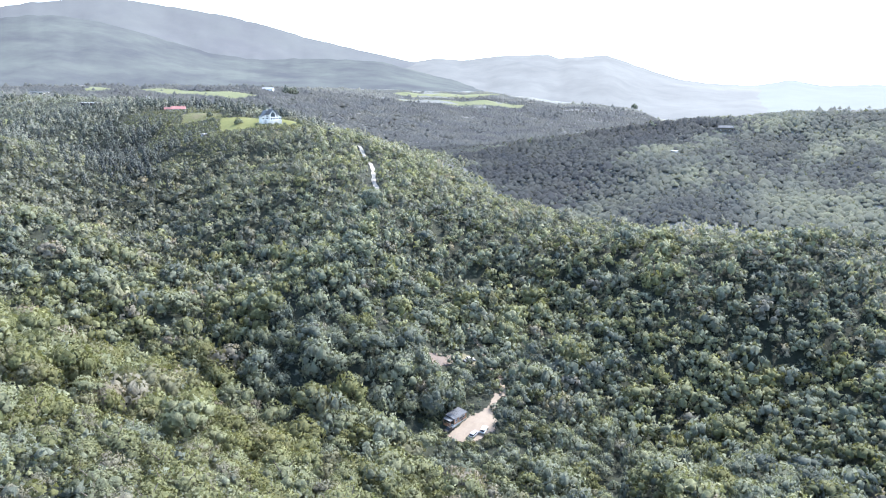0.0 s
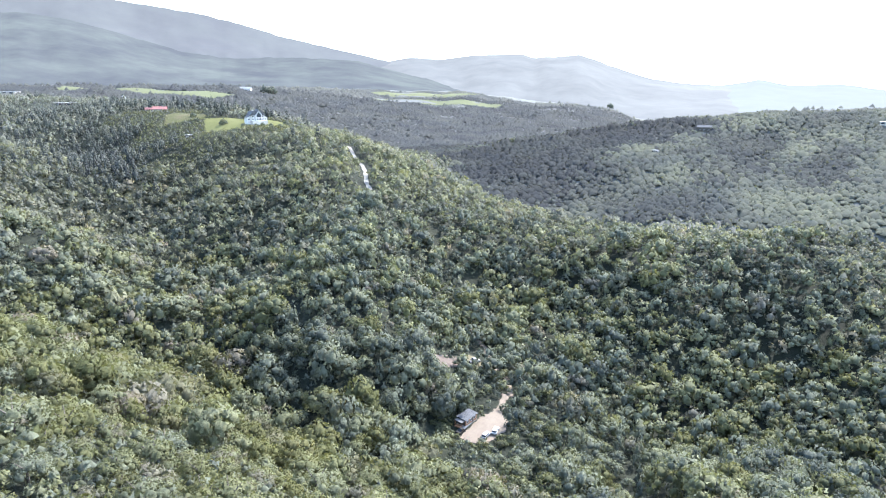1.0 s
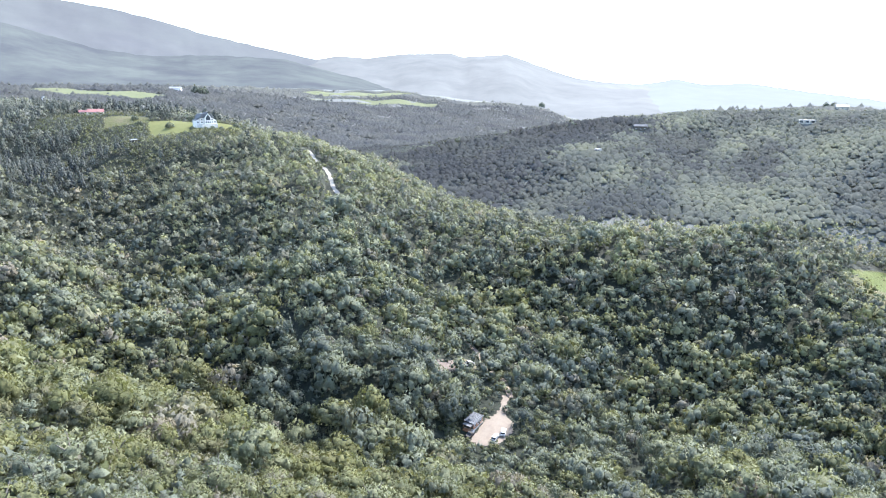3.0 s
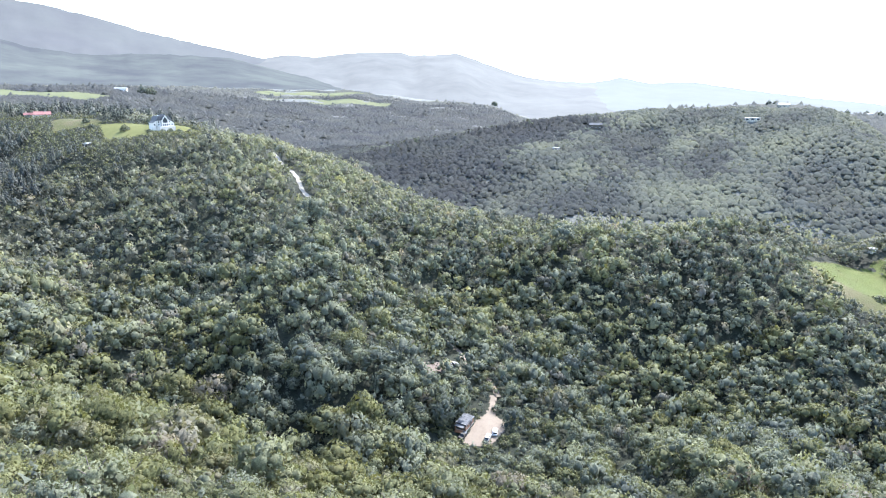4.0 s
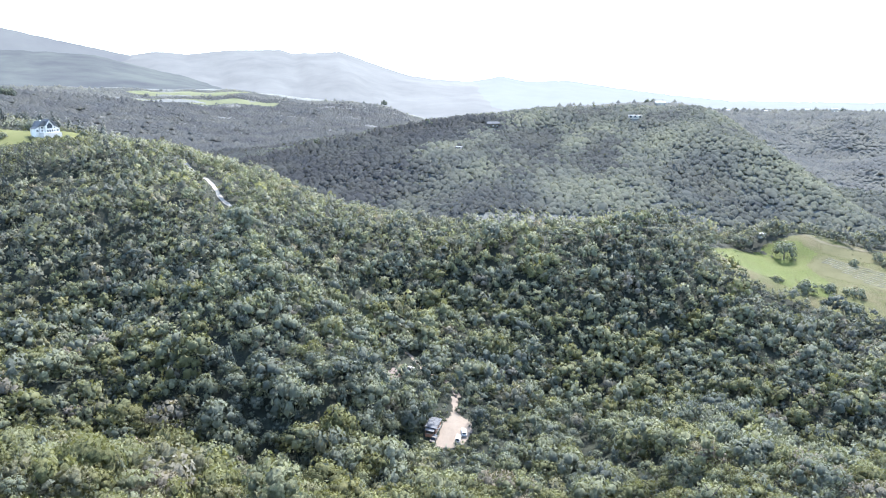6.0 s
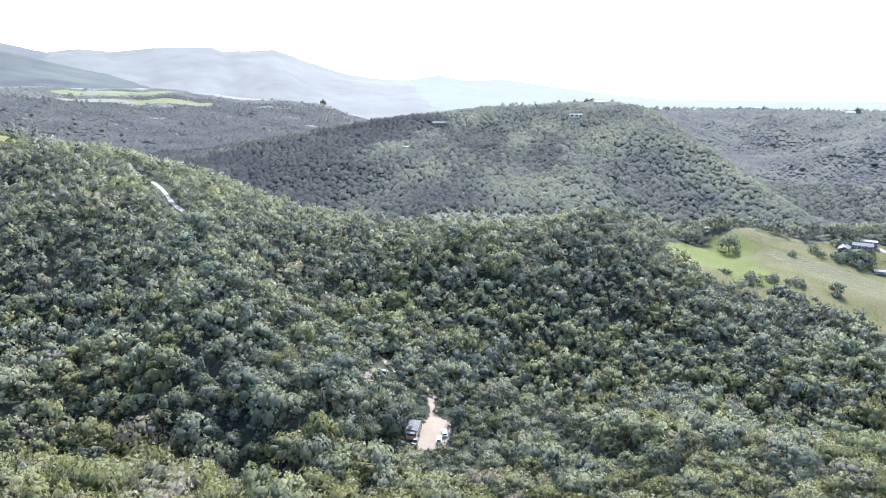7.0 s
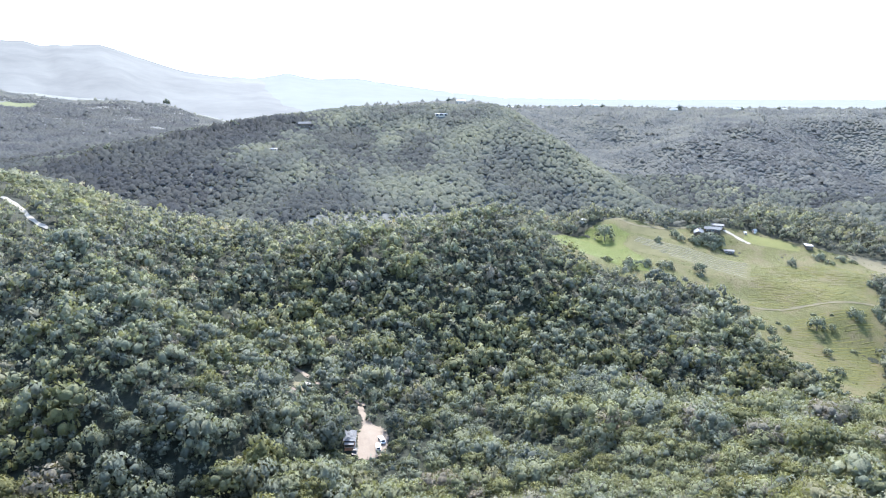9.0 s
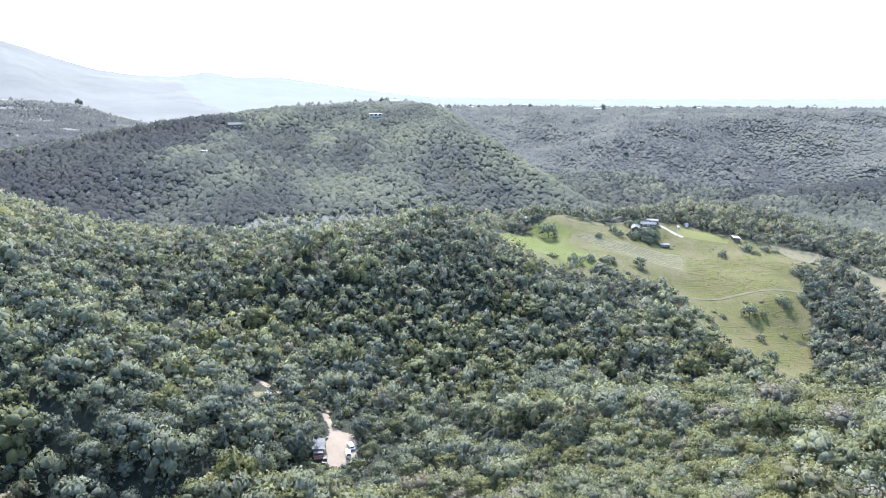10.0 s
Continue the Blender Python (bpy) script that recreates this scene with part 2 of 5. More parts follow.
NEAR_HILL = [(-37, 184, 8), (-34, 142, 21), (16, 154, 5), (58, 122, 18), (43, 103, 21), (-59, 124, 38), (-74, 93, 55), (-92, 151, 38), (-107, 168, 37), (-83, 184, 19), (-130, 61, 73), (-46, 31, 61), (46, 46, 38), (-229, 76, 84), (-76, -115, 84), (115, 46, 19)]
LEFT_GULLY = [(-285, 521, 56), (-199, 444, 44), (-172, 322, 31), (-167, 255, 24), (-122, 268, 21), (-80, 242, 15), (-72, 219, 7), (-207, 330, 47), (-307, 486, 75), (-304, 581, 78), (-306, 306, 76)]
FAR_VALLEY = [(-122, 994, 38), (31, 726, 19), (115, 551, -4), (252, 436, -27), (398, 359, -46), (551, 321, -65), (734, 336, -80)]
FAR_HILL = [(226, 503, 6), (177, 733, 32), (286, 765, 54), (363, 681, 32), (126, 902, 57), (295, 904, 80), (428, 856, 86), (586, 776, 91), (553, 622, 65), (498, 611, 37)]
FAR_RIGHT = [(856, 252, -47)]
PLATEAU = [(-407, 727, 95), (-449, 832, 104), (-645, 1038, 123), (-453, 700, 86), (-325, 1317, 132), (-502, 1354, 136), (-213, 1884, 135), (-61, 1852, 112), (159, 1958, 132), (582, 1980, 92), (115, 1110, 43), (-115, 1338, 88), (-688, 1835, 138), (402, 1903, 99), (330, 1950, 104), (500, 1878, 92)]
LEFT_RAVINE = [(-240, 500, 66), (-232, 406, 46), (-211, 412, 38), (-203, 448, 49), (-200, 484, 57), (-188, 427, 38), (-187, 313, 43), (-186, 384, 24), (-186, 280, 34), (-183, 453, 44), (-164, 367, 28), (-160, 345, 18), (-150, 239, 22), (-148, 376, 32), (-139, 448, 61), (-138, 239, 14), (-127, 375, 44), (-118, 255, 10), (-117, 281, 11), (-116, 450, 62), (-106, 317, 20), (-101, 262, 12), (-100, 374, 44), (-84, 241, 17)]
SPUR_SHOULDER = [(-71, 414, 67), (-69, 257, 33), (-67, 234, 22), (-62, 218, 16), (-53, 239, 25), (-49, 403, 55), (-49, 280, 45), (-48, 205, 8), (-41, 268, 33), (-39, 297, 47), (-35, 324, 47), (-33, 364, 53), (-25, 289, 32), (-15, 400, 58), (3, 356, 41), (7, 266, 8), (9, 314, 15), (21, 339, 23), (27, 301, 17)]
RIDGE_FLANK = [(37, 235, -1), (41, 263, 7), (49, 341, 30), (62, 269, 3), (68, 305, 9), (73, 278, 10), (91, 246, 0), (97, 285, 22), (117, 239, 7), (145, 307, 39), (167, 287, 37), (170, 226, 14), (274, 298, 17)]
LOW_BOWL = [(5, 197, 2), (17, 200, 3), (17, 213, 4), (6, 206, 2), (25, 224, 5), (13, 190, 3), (-127, 181, 40), (-64, 190, 4), (-50, 172, 6), (26, 139, 4), (45, 208, 3), (56, 185, -10), (58, 151, 1), (69, 168, 1), (83, 152, 8), (134, 155, -12), (173, 149, 2), (185, 132, -7), (200, 111, -15), (210, 214, 8), (282, 155, -5)]
FACING_HILL_FOOT = [(139, 696, 15), (169, 650, -3), (169, 667, 13), (170, 715, 37), (179, 880, 49), (187, 848, 65), (197, 604, 13), (208, 740, 51), (222, 552, 5), (235, 553, 17), (260, 713, 30), (280, 693, 53), (293, 563, 6)]
FACING_HILL = [(318, 615, 27), (333, 736, 63), (339, 632, 19), (367, 597, 14), (376, 724, 48), (379, 815, 61), (381, 544, 16), (382, 604, 30), (401, 538, 14), (429, 556, 29), (441, 693, 40), (449, 482, -1), (459, 728, 56), (463, 616, 46), (481, 522, 15), (482, 780, 64), (486, 792, 77), (502, 617, 32), (507, 549, 3), (518, 587, 53), (525, 626, 67), (535, 526, 36), (551, 694, 78), (558, 667, 65), (567, 510, -6), (575, 555, 39), (591, 560, 26)]
FAR_SPUR = [(608, 540, 38), (651, 511, 13), (661, 452, -16), (653, 401, -28), (606, 578, 64)]
SIDE_GULLY = [(905, 744, 12), (974, 820, 29), (1144, 854, 49), (1101, 731, 4), (749, 581, -19), (728, 497, -46), (693, 432, -69)]
SECOND_SPUR = [(838, 627, -3), (919, 627, 15), (1018, 610, 40), (1129, 586, 55), (1263, 574, 58), (1230, 490, 50), (1113, 491, 31), (1133, 360, 5), (1050, 273, -27), (964, 432, -11), (819, 419, -41), (934, 329, -31), (893, 502, -9), (811, 511, -25), (758, 437, -44)]
SECOND_GULLY = [(1288, 399, -40), (1187, 300, -73), (1119, 225, -82), (1393, 505, 26)]
THIRD_SPUR = [(1343, 283, -35), (1428, 252, 8), (1524, 208, 35), (1325, 188, -16)]
DARK_SPUR = [(751, 278, -17), (795, 222, -2), (824, 164, 8), (838, 131, 15), (704, 297, -28), (675, 151, -12)]
FACING_CREST = [(338, 893, 81), (385, 883, 86), (451, 865, 94), (530, 856, 99), (604, 832, 105), (665, 787, 106), (711, 751, 98), (573, 768, 88)]
BEHIND_CREST = [(488, 1415, 33), (486, 1194, 47), (540, 1106, 55), (638, 1100, 64), (757, 1070, 73), (726, 1745, 19), (829, 1573, 29), (977, 1471, 42), (1096, 1372, 64), (969, 1076, 83), (526, 1616, 42), (1250, 1892, 23), (982, 2062, 6)]
FAR_RIM = [(1001, 966, 78), (1168, 995, 75), (1289, 905, 71), (1383, 797, 67), (1458, 680, 69), (1503, 557, 65), (1555, 442, 70), (1608, 333, 70), (1623, 225, 71), (1632, 86, 71), (1578, -82, 74)]
RIM_LAND = [(1500, 830, 74), (1600, 690, 75), (1655, 560, 75), (1690, 440, 76), (1712, 310, 76), (1725, 200, 76), (1730, 80, 77), (1575, 390, 66), (1530, 500, 66), (1615, 280, 69), (1480, 600, 62), (1890, 620, 72), (1920, 400, 72), (1950, 200, 74)]
FAR_PLAIN = [(1566, 1535, 56), (1736, 1317, 65), (1893, 1052, 61), (2005, 787, 66), (2078, 534, 66), (2117, 304, 68), (2132, 39, 70), (2122, -171, 73)]
FIRM = CREST_SPUR + SPUR_FLANK + PADDOCK + BOWL + NEAR_HILL + LEFT_GULLY + FAR_VALLEY + FAR_RIGHT + PLATEAU + FAR_SPUR + SIDE_GULLY + SECOND_SPUR + SECOND_GULLY + THIRD_SPUR + DARK_SPUR + FACING_CREST + BEHIND_CREST + FAR_RIM + RIM_LAND + FAR_PLAIN
HALF_FIRM = LEFT_RAVINE + SPUR_SHOULDER + RIDGE_FLANK + LOW_BOWL
LOOSE = FACING_HILL + FACING_HILL_FOOT + FAR_HILL


def spline(firm, half, loose):
    """A thin-plate sheet through the nodes, in hundreds of metres; it passes close to the firm ones and smoothly by the loose ones."""
    nodes = np.array(firm + half + loose, float)
    p, z = nodes[:, :2] / 100, nodes[:, 2]
    far = np.hypot(nodes[:, 0] + 46, nodes[:, 1] - 15) > 800
    stiff = np.where(far, 0.12, 0.014)
    stiff[len(firm):] = 0.045
    stiff[len(firm) + len(half):] = 0.9
    n = len(p)

    def kernel(a, b):
        r2 = ((a[:, None] - b[None]) ** 2).sum(-1)
        return 0.5 * r2 * np.log(r2 + 1e-9)
    m = np.zeros((n + 3, n + 3))
    m[:n, :n] = kernel(p, p) + np.diag(stiff)
    m[:n, n] = m[n, :n] = 1
    m[:n, n + 1:], m[n + 1:, :n] = p, p.T
    w = np.linalg.solve(m, np.concatenate([z, [0, 0, 0]]))

    def at(x, y):
        q = np.stack([np.ravel(x), np.ravel(y)], 1) / 100
        out = np.empty(len(q))
        for i in range(0, len(q), 20000):
            c = q[i:i + 20000]
            out[i:i + 20000] = kernel(c, p) @ w[:n] + w[n] + c @ w[n + 1:]
        return out.reshape(np.shape(x))
    return at


SHEET = spline(FIRM, HALF_FIRM, LOOSE)


def waves(x, y):
    """Gullies and hummocks, a few metres high, as a sum of crossed sines."""
    out = 0
    for k, (a, b, amp) in enumerate([(0.04, 0.022, 0.9), (-0.029, 0.053, 0.8), (0.09, -0.065, 0.4), (0.017, 0.12, 0.4), (0.14, 0.1, 0.2)]):
        out = out + amp * np.sin(a * x + b * y + 1.7 * k + 1.5 * np.sin(0.6 * b * x - 0.7 * a * y))
    return out


def folds(x, y):
    """Side gullies on the far hills, sharp below and round above."""
    u = 0.021 * x + 0.006 * y + 1.2 * np.sin(0.008 * y + 0.5)
    v = -0.009 * x + 0.018 * y + 1.4 * np.sin(0.007 * x + 1.0)
    return 4.0 * (np.abs(np.sin(u)) - 0.6) + 3.0 * (np.abs(np.sin(v + 0.6 * u)) - 0.6)


def ground_z(x, y):
    x, y = np.asarray(x, float), np.asarray(y, float)
    inside = SHEET(np.clip(x, -760, 2060), np.clip(y, -190, 2140))
    off = np.hypot(np.maximum(0, np.maximum(-760 - x, x - 2060)), np.maximum(0, np.maximum(-190 - y, y - 2140)))
    far = np.clip(off / 460, 0, 1)
    far = far * far * (3 - 2 * far)
    away = np.clip((np.hypot(x + 46, y - 15) - 900) / 500, 0, 1)
    return inside * (1 - far) + 20 * far + waves(x, y) + away * folds(x, y)
# ---- end of terrain ----


def mesh_from(name, verts, faces, material, smooth=False, normals=None):
    """A mesh from arrays; all faces have the same number of corners. normals: one for each point, for leaves that shade as a mass."""
    verts, faces = np.asarray(verts, np.float32), np.asarray(faces, np.int32)
    me = bpy.data.meshes.new(name)
    n, k = faces.shape
    me.vertices.add(len(verts))
    me.vertices.foreach_set("co", verts.ravel())
    me.loops.add(n * k)
    me.loops.foreach_set("vertex_index", faces.ravel())
    me.polygons.add(n)
    me.polygons.foreach_set("loop_start", np.arange(0, n * k, k, dtype=np.int32))
    me.polygons.foreach_set("use_smooth", np.broadcast_to(smooth, n).astype(bool))
    me.update(calc_edges=True)
    me.materials.append(material)
    if normals is not None:
        me.normals_split_custom_set_from_vertices(np.asarray(normals, np.float32))
    return me


def axis(fine_from, fine_to, low, high, step, growth):
    """Grid lines: even between two ends, then wider and wider."""
    mid = list(np.arange(fine_from, fine_to + 0.1, step))
    s, up = step, mid[-1]
    while up < high:
        s *= growth
        up += s
        mid.append(min(up, high))
    s, down = step, mid[0]
    while down > low:
        s *= growth
        down -= s
        mid.insert(0, max(down, low))
    return np.array(mid)


def grid_mesh(name, gx, gy, height, material, smooth=True):
    X, Y = np.meshgrid(gx, gy)
    Z = height(X, Y)
    nx, ny = len(gx), len(gy)
    i = (np.arange(ny - 1)[:, None] * nx + np.arange(nx - 1)[None]).ravel()
    return mesh_from(name, np.stack([X.ravel(), Y.ravel(), Z.ravel()], 1), np.stack([i, i + 1, i + nx + 1, i + nx], 1), material, smooth)


grid_x = np.concatenate([axis(-340, 474, -4800, 474, 6, 1.1), axis(480, 1300, 480, 4800, 12, 1.12)])
grid_y = np.concatenate([axis(40, 354, -4800, 354, 6, 1.12), axis(360, 1100, 360, 4800, 10, 1.1)])
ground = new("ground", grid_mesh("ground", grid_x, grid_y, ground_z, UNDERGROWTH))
tagged(ground, "leaf-strewn undergrowth over steep wooded hills and valleys, darkened for shade between crowns", "ground", kind="structure")

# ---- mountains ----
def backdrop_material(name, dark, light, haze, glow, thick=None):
    """Far land with haze put on as emission; towards the sun (+x) the haze may thicken from glow to thick."""
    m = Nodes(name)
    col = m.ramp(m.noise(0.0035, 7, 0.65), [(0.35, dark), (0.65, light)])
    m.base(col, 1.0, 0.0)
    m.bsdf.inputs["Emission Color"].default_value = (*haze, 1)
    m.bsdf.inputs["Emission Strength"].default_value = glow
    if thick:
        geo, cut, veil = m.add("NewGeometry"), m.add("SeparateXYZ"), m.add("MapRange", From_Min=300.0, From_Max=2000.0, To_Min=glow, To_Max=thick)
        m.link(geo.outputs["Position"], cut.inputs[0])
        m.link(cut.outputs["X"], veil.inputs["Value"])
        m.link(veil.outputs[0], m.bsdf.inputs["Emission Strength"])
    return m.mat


def mountain_range(name, label, skyline, near, far, foot, rough, material):
    """A far range: its skyline as (azimuth, elevation) degrees seen from over the valley, with ravines down its face."""
    az = np.arange(skyline[0][0], skyline[-1][0] + 0.01, 0.4)
    el = np.interp(az, *zip(*skyline))
    verts, n = [], 40
    for i in range(n):
        s = i / (n - 1)
        dist = near + (far - near) * s
        crest = 121 + far * np.tan(np.radians(el))
        fold = np.array([noise.fractal((a * 0.12 + s * 0.5, s * 1.6 - a * 0.05, 3.0), 0.9, 2.1, 5) for a in az])
        z = foot + (crest - foot) * (s ** 1.2 + rough * fold * s * (1 - s) * 2.0)
        z = z + 6 * s * np.array([noise.noise((a * 1.3, s, 8.0)) for a in az])
        verts.append(np.stack([-69 + dist * np.sin(np.radians(az)), 11 + dist * np.cos(np.radians(az)), z], 1))
    k = len(az)
    i = (np.arange(n - 1)[:, None] * k + np.arange(k - 1)[None]).ravel()
    ob = new(name, mesh_from(name, np.concatenate(verts), np.stack([i, i + 1, i + k + 1, i + k], 1), material, True))
    return tagged(ob, label, "mountain", kind="structure")


mountain_range("backdrop_far_range", "pale blue far mountain range with haze put on as glow",
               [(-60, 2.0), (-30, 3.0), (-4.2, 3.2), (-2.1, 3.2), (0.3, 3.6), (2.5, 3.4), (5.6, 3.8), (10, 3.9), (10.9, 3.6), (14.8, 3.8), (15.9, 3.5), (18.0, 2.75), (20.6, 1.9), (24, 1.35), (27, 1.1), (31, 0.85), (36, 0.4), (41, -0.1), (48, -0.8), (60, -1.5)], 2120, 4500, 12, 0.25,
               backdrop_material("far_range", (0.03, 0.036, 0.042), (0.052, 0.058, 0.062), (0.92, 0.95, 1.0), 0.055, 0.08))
mountain_range("backdrop_remote_range", "faint blue-white remote mountains, glowing to imitate haze",
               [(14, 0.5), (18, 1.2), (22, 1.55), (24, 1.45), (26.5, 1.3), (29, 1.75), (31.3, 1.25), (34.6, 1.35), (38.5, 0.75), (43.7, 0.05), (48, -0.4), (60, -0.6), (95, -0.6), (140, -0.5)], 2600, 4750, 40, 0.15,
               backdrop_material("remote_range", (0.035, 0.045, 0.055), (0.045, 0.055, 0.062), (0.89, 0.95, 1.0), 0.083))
mountain_range("backdrop_massif", "blue-green mountain massif with broad ravines, its haze a faint glow",
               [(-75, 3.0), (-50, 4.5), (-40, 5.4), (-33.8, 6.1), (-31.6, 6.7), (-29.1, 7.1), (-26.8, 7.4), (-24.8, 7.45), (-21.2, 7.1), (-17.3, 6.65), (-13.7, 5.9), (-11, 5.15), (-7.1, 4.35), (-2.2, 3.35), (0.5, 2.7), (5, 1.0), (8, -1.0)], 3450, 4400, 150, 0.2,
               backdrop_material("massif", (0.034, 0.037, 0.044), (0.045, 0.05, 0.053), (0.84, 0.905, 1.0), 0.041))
mountain_range("backdrop_foothill", "grey-green foothill below the massif, its haze a faint glow",
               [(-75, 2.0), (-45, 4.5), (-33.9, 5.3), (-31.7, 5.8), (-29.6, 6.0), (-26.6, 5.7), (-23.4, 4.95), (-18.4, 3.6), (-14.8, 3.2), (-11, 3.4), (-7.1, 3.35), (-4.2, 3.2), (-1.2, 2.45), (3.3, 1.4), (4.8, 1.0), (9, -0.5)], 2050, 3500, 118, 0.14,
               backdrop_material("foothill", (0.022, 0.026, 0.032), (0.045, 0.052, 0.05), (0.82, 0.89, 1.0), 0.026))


# ---- clearings: no trees grow there ----
def in_polygon(x, y, poly):
    inside = np.zeros(np.shape(x), bool)
    j = len(poly) - 1
    for i in range(len(poly)):
        (xi, yi), (xj, yj) = poly[i], poly[j]
        inside ^= ((yi > y) != (yj > y)) & (x < (xj - xi) * (y - yi) / (yj - yi + 1e-12) + xi)
        j = i
    return inside


def line_distance(x, y, line):
    best = np.full(np.shape(x), 1e9)
    for (ax, ay), (bx, by) in zip(line, line[1:]):
        t = np.clip(((x - ax) * (bx - ax) + (y - ay) * (by - ay)) / ((bx - ax) ** 2 + (by - ay) ** 2), 0, 1)
        best = np.minimum(best, np.hypot(x - ax - t * (bx - ax), y - ay - t * (by - ay)))
    return best


MEADOW = [(221, 285), (255, 298), (301, 291), (318, 286), (334, 262), (352, 245), (382, 212), (386, 180), (388, 160), (393, 150), (388, 118), (372, 112), (355, 128), (325, 112), (293, 104), (233, 88), (192, 94), (214, 106), (217, 126), (222, 144),
          (244, 160), (254, 180), (247, 202), (230, 226), (214, 241), (210, 262)]
PALE_STRIP = [(392, 152), (402, 150), (400, 106), (376, 110), (378, 133)]
FAR_PLOT = [(401, 100), (396, 74), (338, 66), (362, 86), (388, 100)]
HOUSE_LAWN = [(-211, 606), (-186, 612), (-166, 596), (-140, 596), (-126, 588), (-134, 566), (-150, 562), (-164, 556), (-192, 548)]
UPPER_LAWN = [(-255, 628), (-223, 642), (-208, 604), (-243, 592)]
LEFT_LAWN = [(-520, 735), (-474, 722), (-472, 685), (-520, 672)]
YARD = [(2, 197), (6, 194.5), (11, 193.5), (16, 197.5), (20.5, 203), (20.5, 207.5), (19, 211), (21.5, 219), (23.5, 224), (21, 224.5), (18.5, 217.5), (15.5, 212), (11, 209.5)]
EARTH_PLOT = [(-5, 243), (6, 248), (6, 239), (-3, 235)]
UPPER_YARD = [(7, 248), (9, 253), (14, 252), (15, 246), (13, 241), (8, 240)]
PLAIN_FIELD = [(-140, 1790), (210, 1790), (240, 1840), (-110, 1880)]
HILL_FIELD = [(-170, 1930), (110, 1910), (190, 1990), (-110, 2010)]
SHED_FIELD = [(-640, 1150), (-380, 1170), (-350, 1225), (-660, 1215)]
SPUR_TRACK = [(-66, 499), (-63, 489), (-59, 474), (-52, 454), (-48.5, 440), (-46, 418), (-42, 405)]
VALLEY_TRACK = [(24, 223), (25, 236), (18, 250), (19, 262), (12, 277), (14, 300), (12, 321)]
RIDGE_ROAD = [(311, 289), (309, 278), (312, 270), (325, 262), (341, 253), (352, 240), (362, 228)]
DRIVE = [(362, 227), (361, 219), (358, 211), (357, 205)]

CLEAR_AREAS = [MEADOW, PALE_STRIP, FAR_PLOT, HOUSE_LAWN, UPPER_LAWN, LEFT_LAWN, YARD, EARTH_PLOT, UPPER_YARD, PLAIN_FIELD, HILL_FIELD, SHED_FIELD]
CLEAR_LINES = [(SPUR_TRACK, 4.2), ([(a - 0.5, b - 8) for a, b in SPUR_TRACK], 4.5), ([(24, 223), (24.5, 229)], 2.4), ([(9, 316), (15, 324)], 5.0), ([(10, 276), (14, 276)], 3.0), ([(13, 258), (19, 260)], 3.5), (RIDGE_ROAD, 5.0), ([(-1, 200), (11, 211)], 5.0)]
PLATEAU_HOUSES = [(782, 940), (865, 1010), (1010, 1120), (1070, 1130), (1190, 1160), (1340, 1170), (1410, 1110), (1440, 1060), (1500, 860), (1560, 720), (1660, 640), (1780, 560), (1860, 470), (1935, 420)]
CLEAR_SPOTS = [(a - 8, b - 6, 17) for a, b in PLATEAU_HOUSES] + [(-156, 578, 14), (-272, 660, 13), (-465, 848, 16), (-639, 1015, 16), (-693, 1230, 14), (-475, 1035, 8), (573, 767, 9), (565, 758, 8), (280, 763, 6), (375, 845, 11), (371, 836, 9), (782, 933, 9), (378, 175, 5), (287, 302, 4), (-205, 545, 5), (3, 199.5, 4), (19, 205.5, 4), (22, 209.5, 3.5), (0, 233, 4.0)]


def open_ground(x, y):
    out = np.zeros(np.shape(x), bool)
    for poly in CLEAR_AREAS:
        out |= in_polygon(x, y, poly)
    for line, width in CLEAR_LINES:
        out |= line_distance(x, y, line) < width
    for a, b, r in CLEAR_SPOTS:
        out |= np.hypot(x - a, y - b) < r
    return out


# ---- draped ground covers ----
def draped(name, label, category, poly, cell, lift, material):
    """A cover that follows the ground inside a plan outline; its border cells are pulled onto the outline."""
    p = np.array(poly)
    gx, gy = np.arange(p[:, 0].min() - cell, p[:, 0].max() + 2 * cell, cell), np.arange(p[:, 1].min() - cell, p[:, 1].max() + 2 * cell, cell)
    X, Y = np.meshgrid(gx, gy)
    X, Y = X + 0.5 * cell * np.sin(Y * 1.7), Y + 0.4 * cell * np.sin(X * 1.3)
    nx, ny = len(gx), len(gy)
    i = (np.arange(ny - 1)[:, None] * nx + np.arange(nx - 1)[None]).ravel()
    q = np.stack([i, i + 1, i + nx + 1, i + nx], 1)
    xf, yf = X.ravel(), Y.ravel()
    keep = in_polygon(xf[q].mean(1), yf[q].mean(1), poly)
    q = q[keep]
    used = np.unique(q)
    back = np.full(len(xf), -1)
    back[used] = np.arange(len(used))
    z = ground_z(xf[used], yf[used]) + lift
    ob = new(name, mesh_from(name, np.stack([xf[used], yf[used], z], 1), back[q], material, True))
    return tagged(ob, label, category, kind="structure")


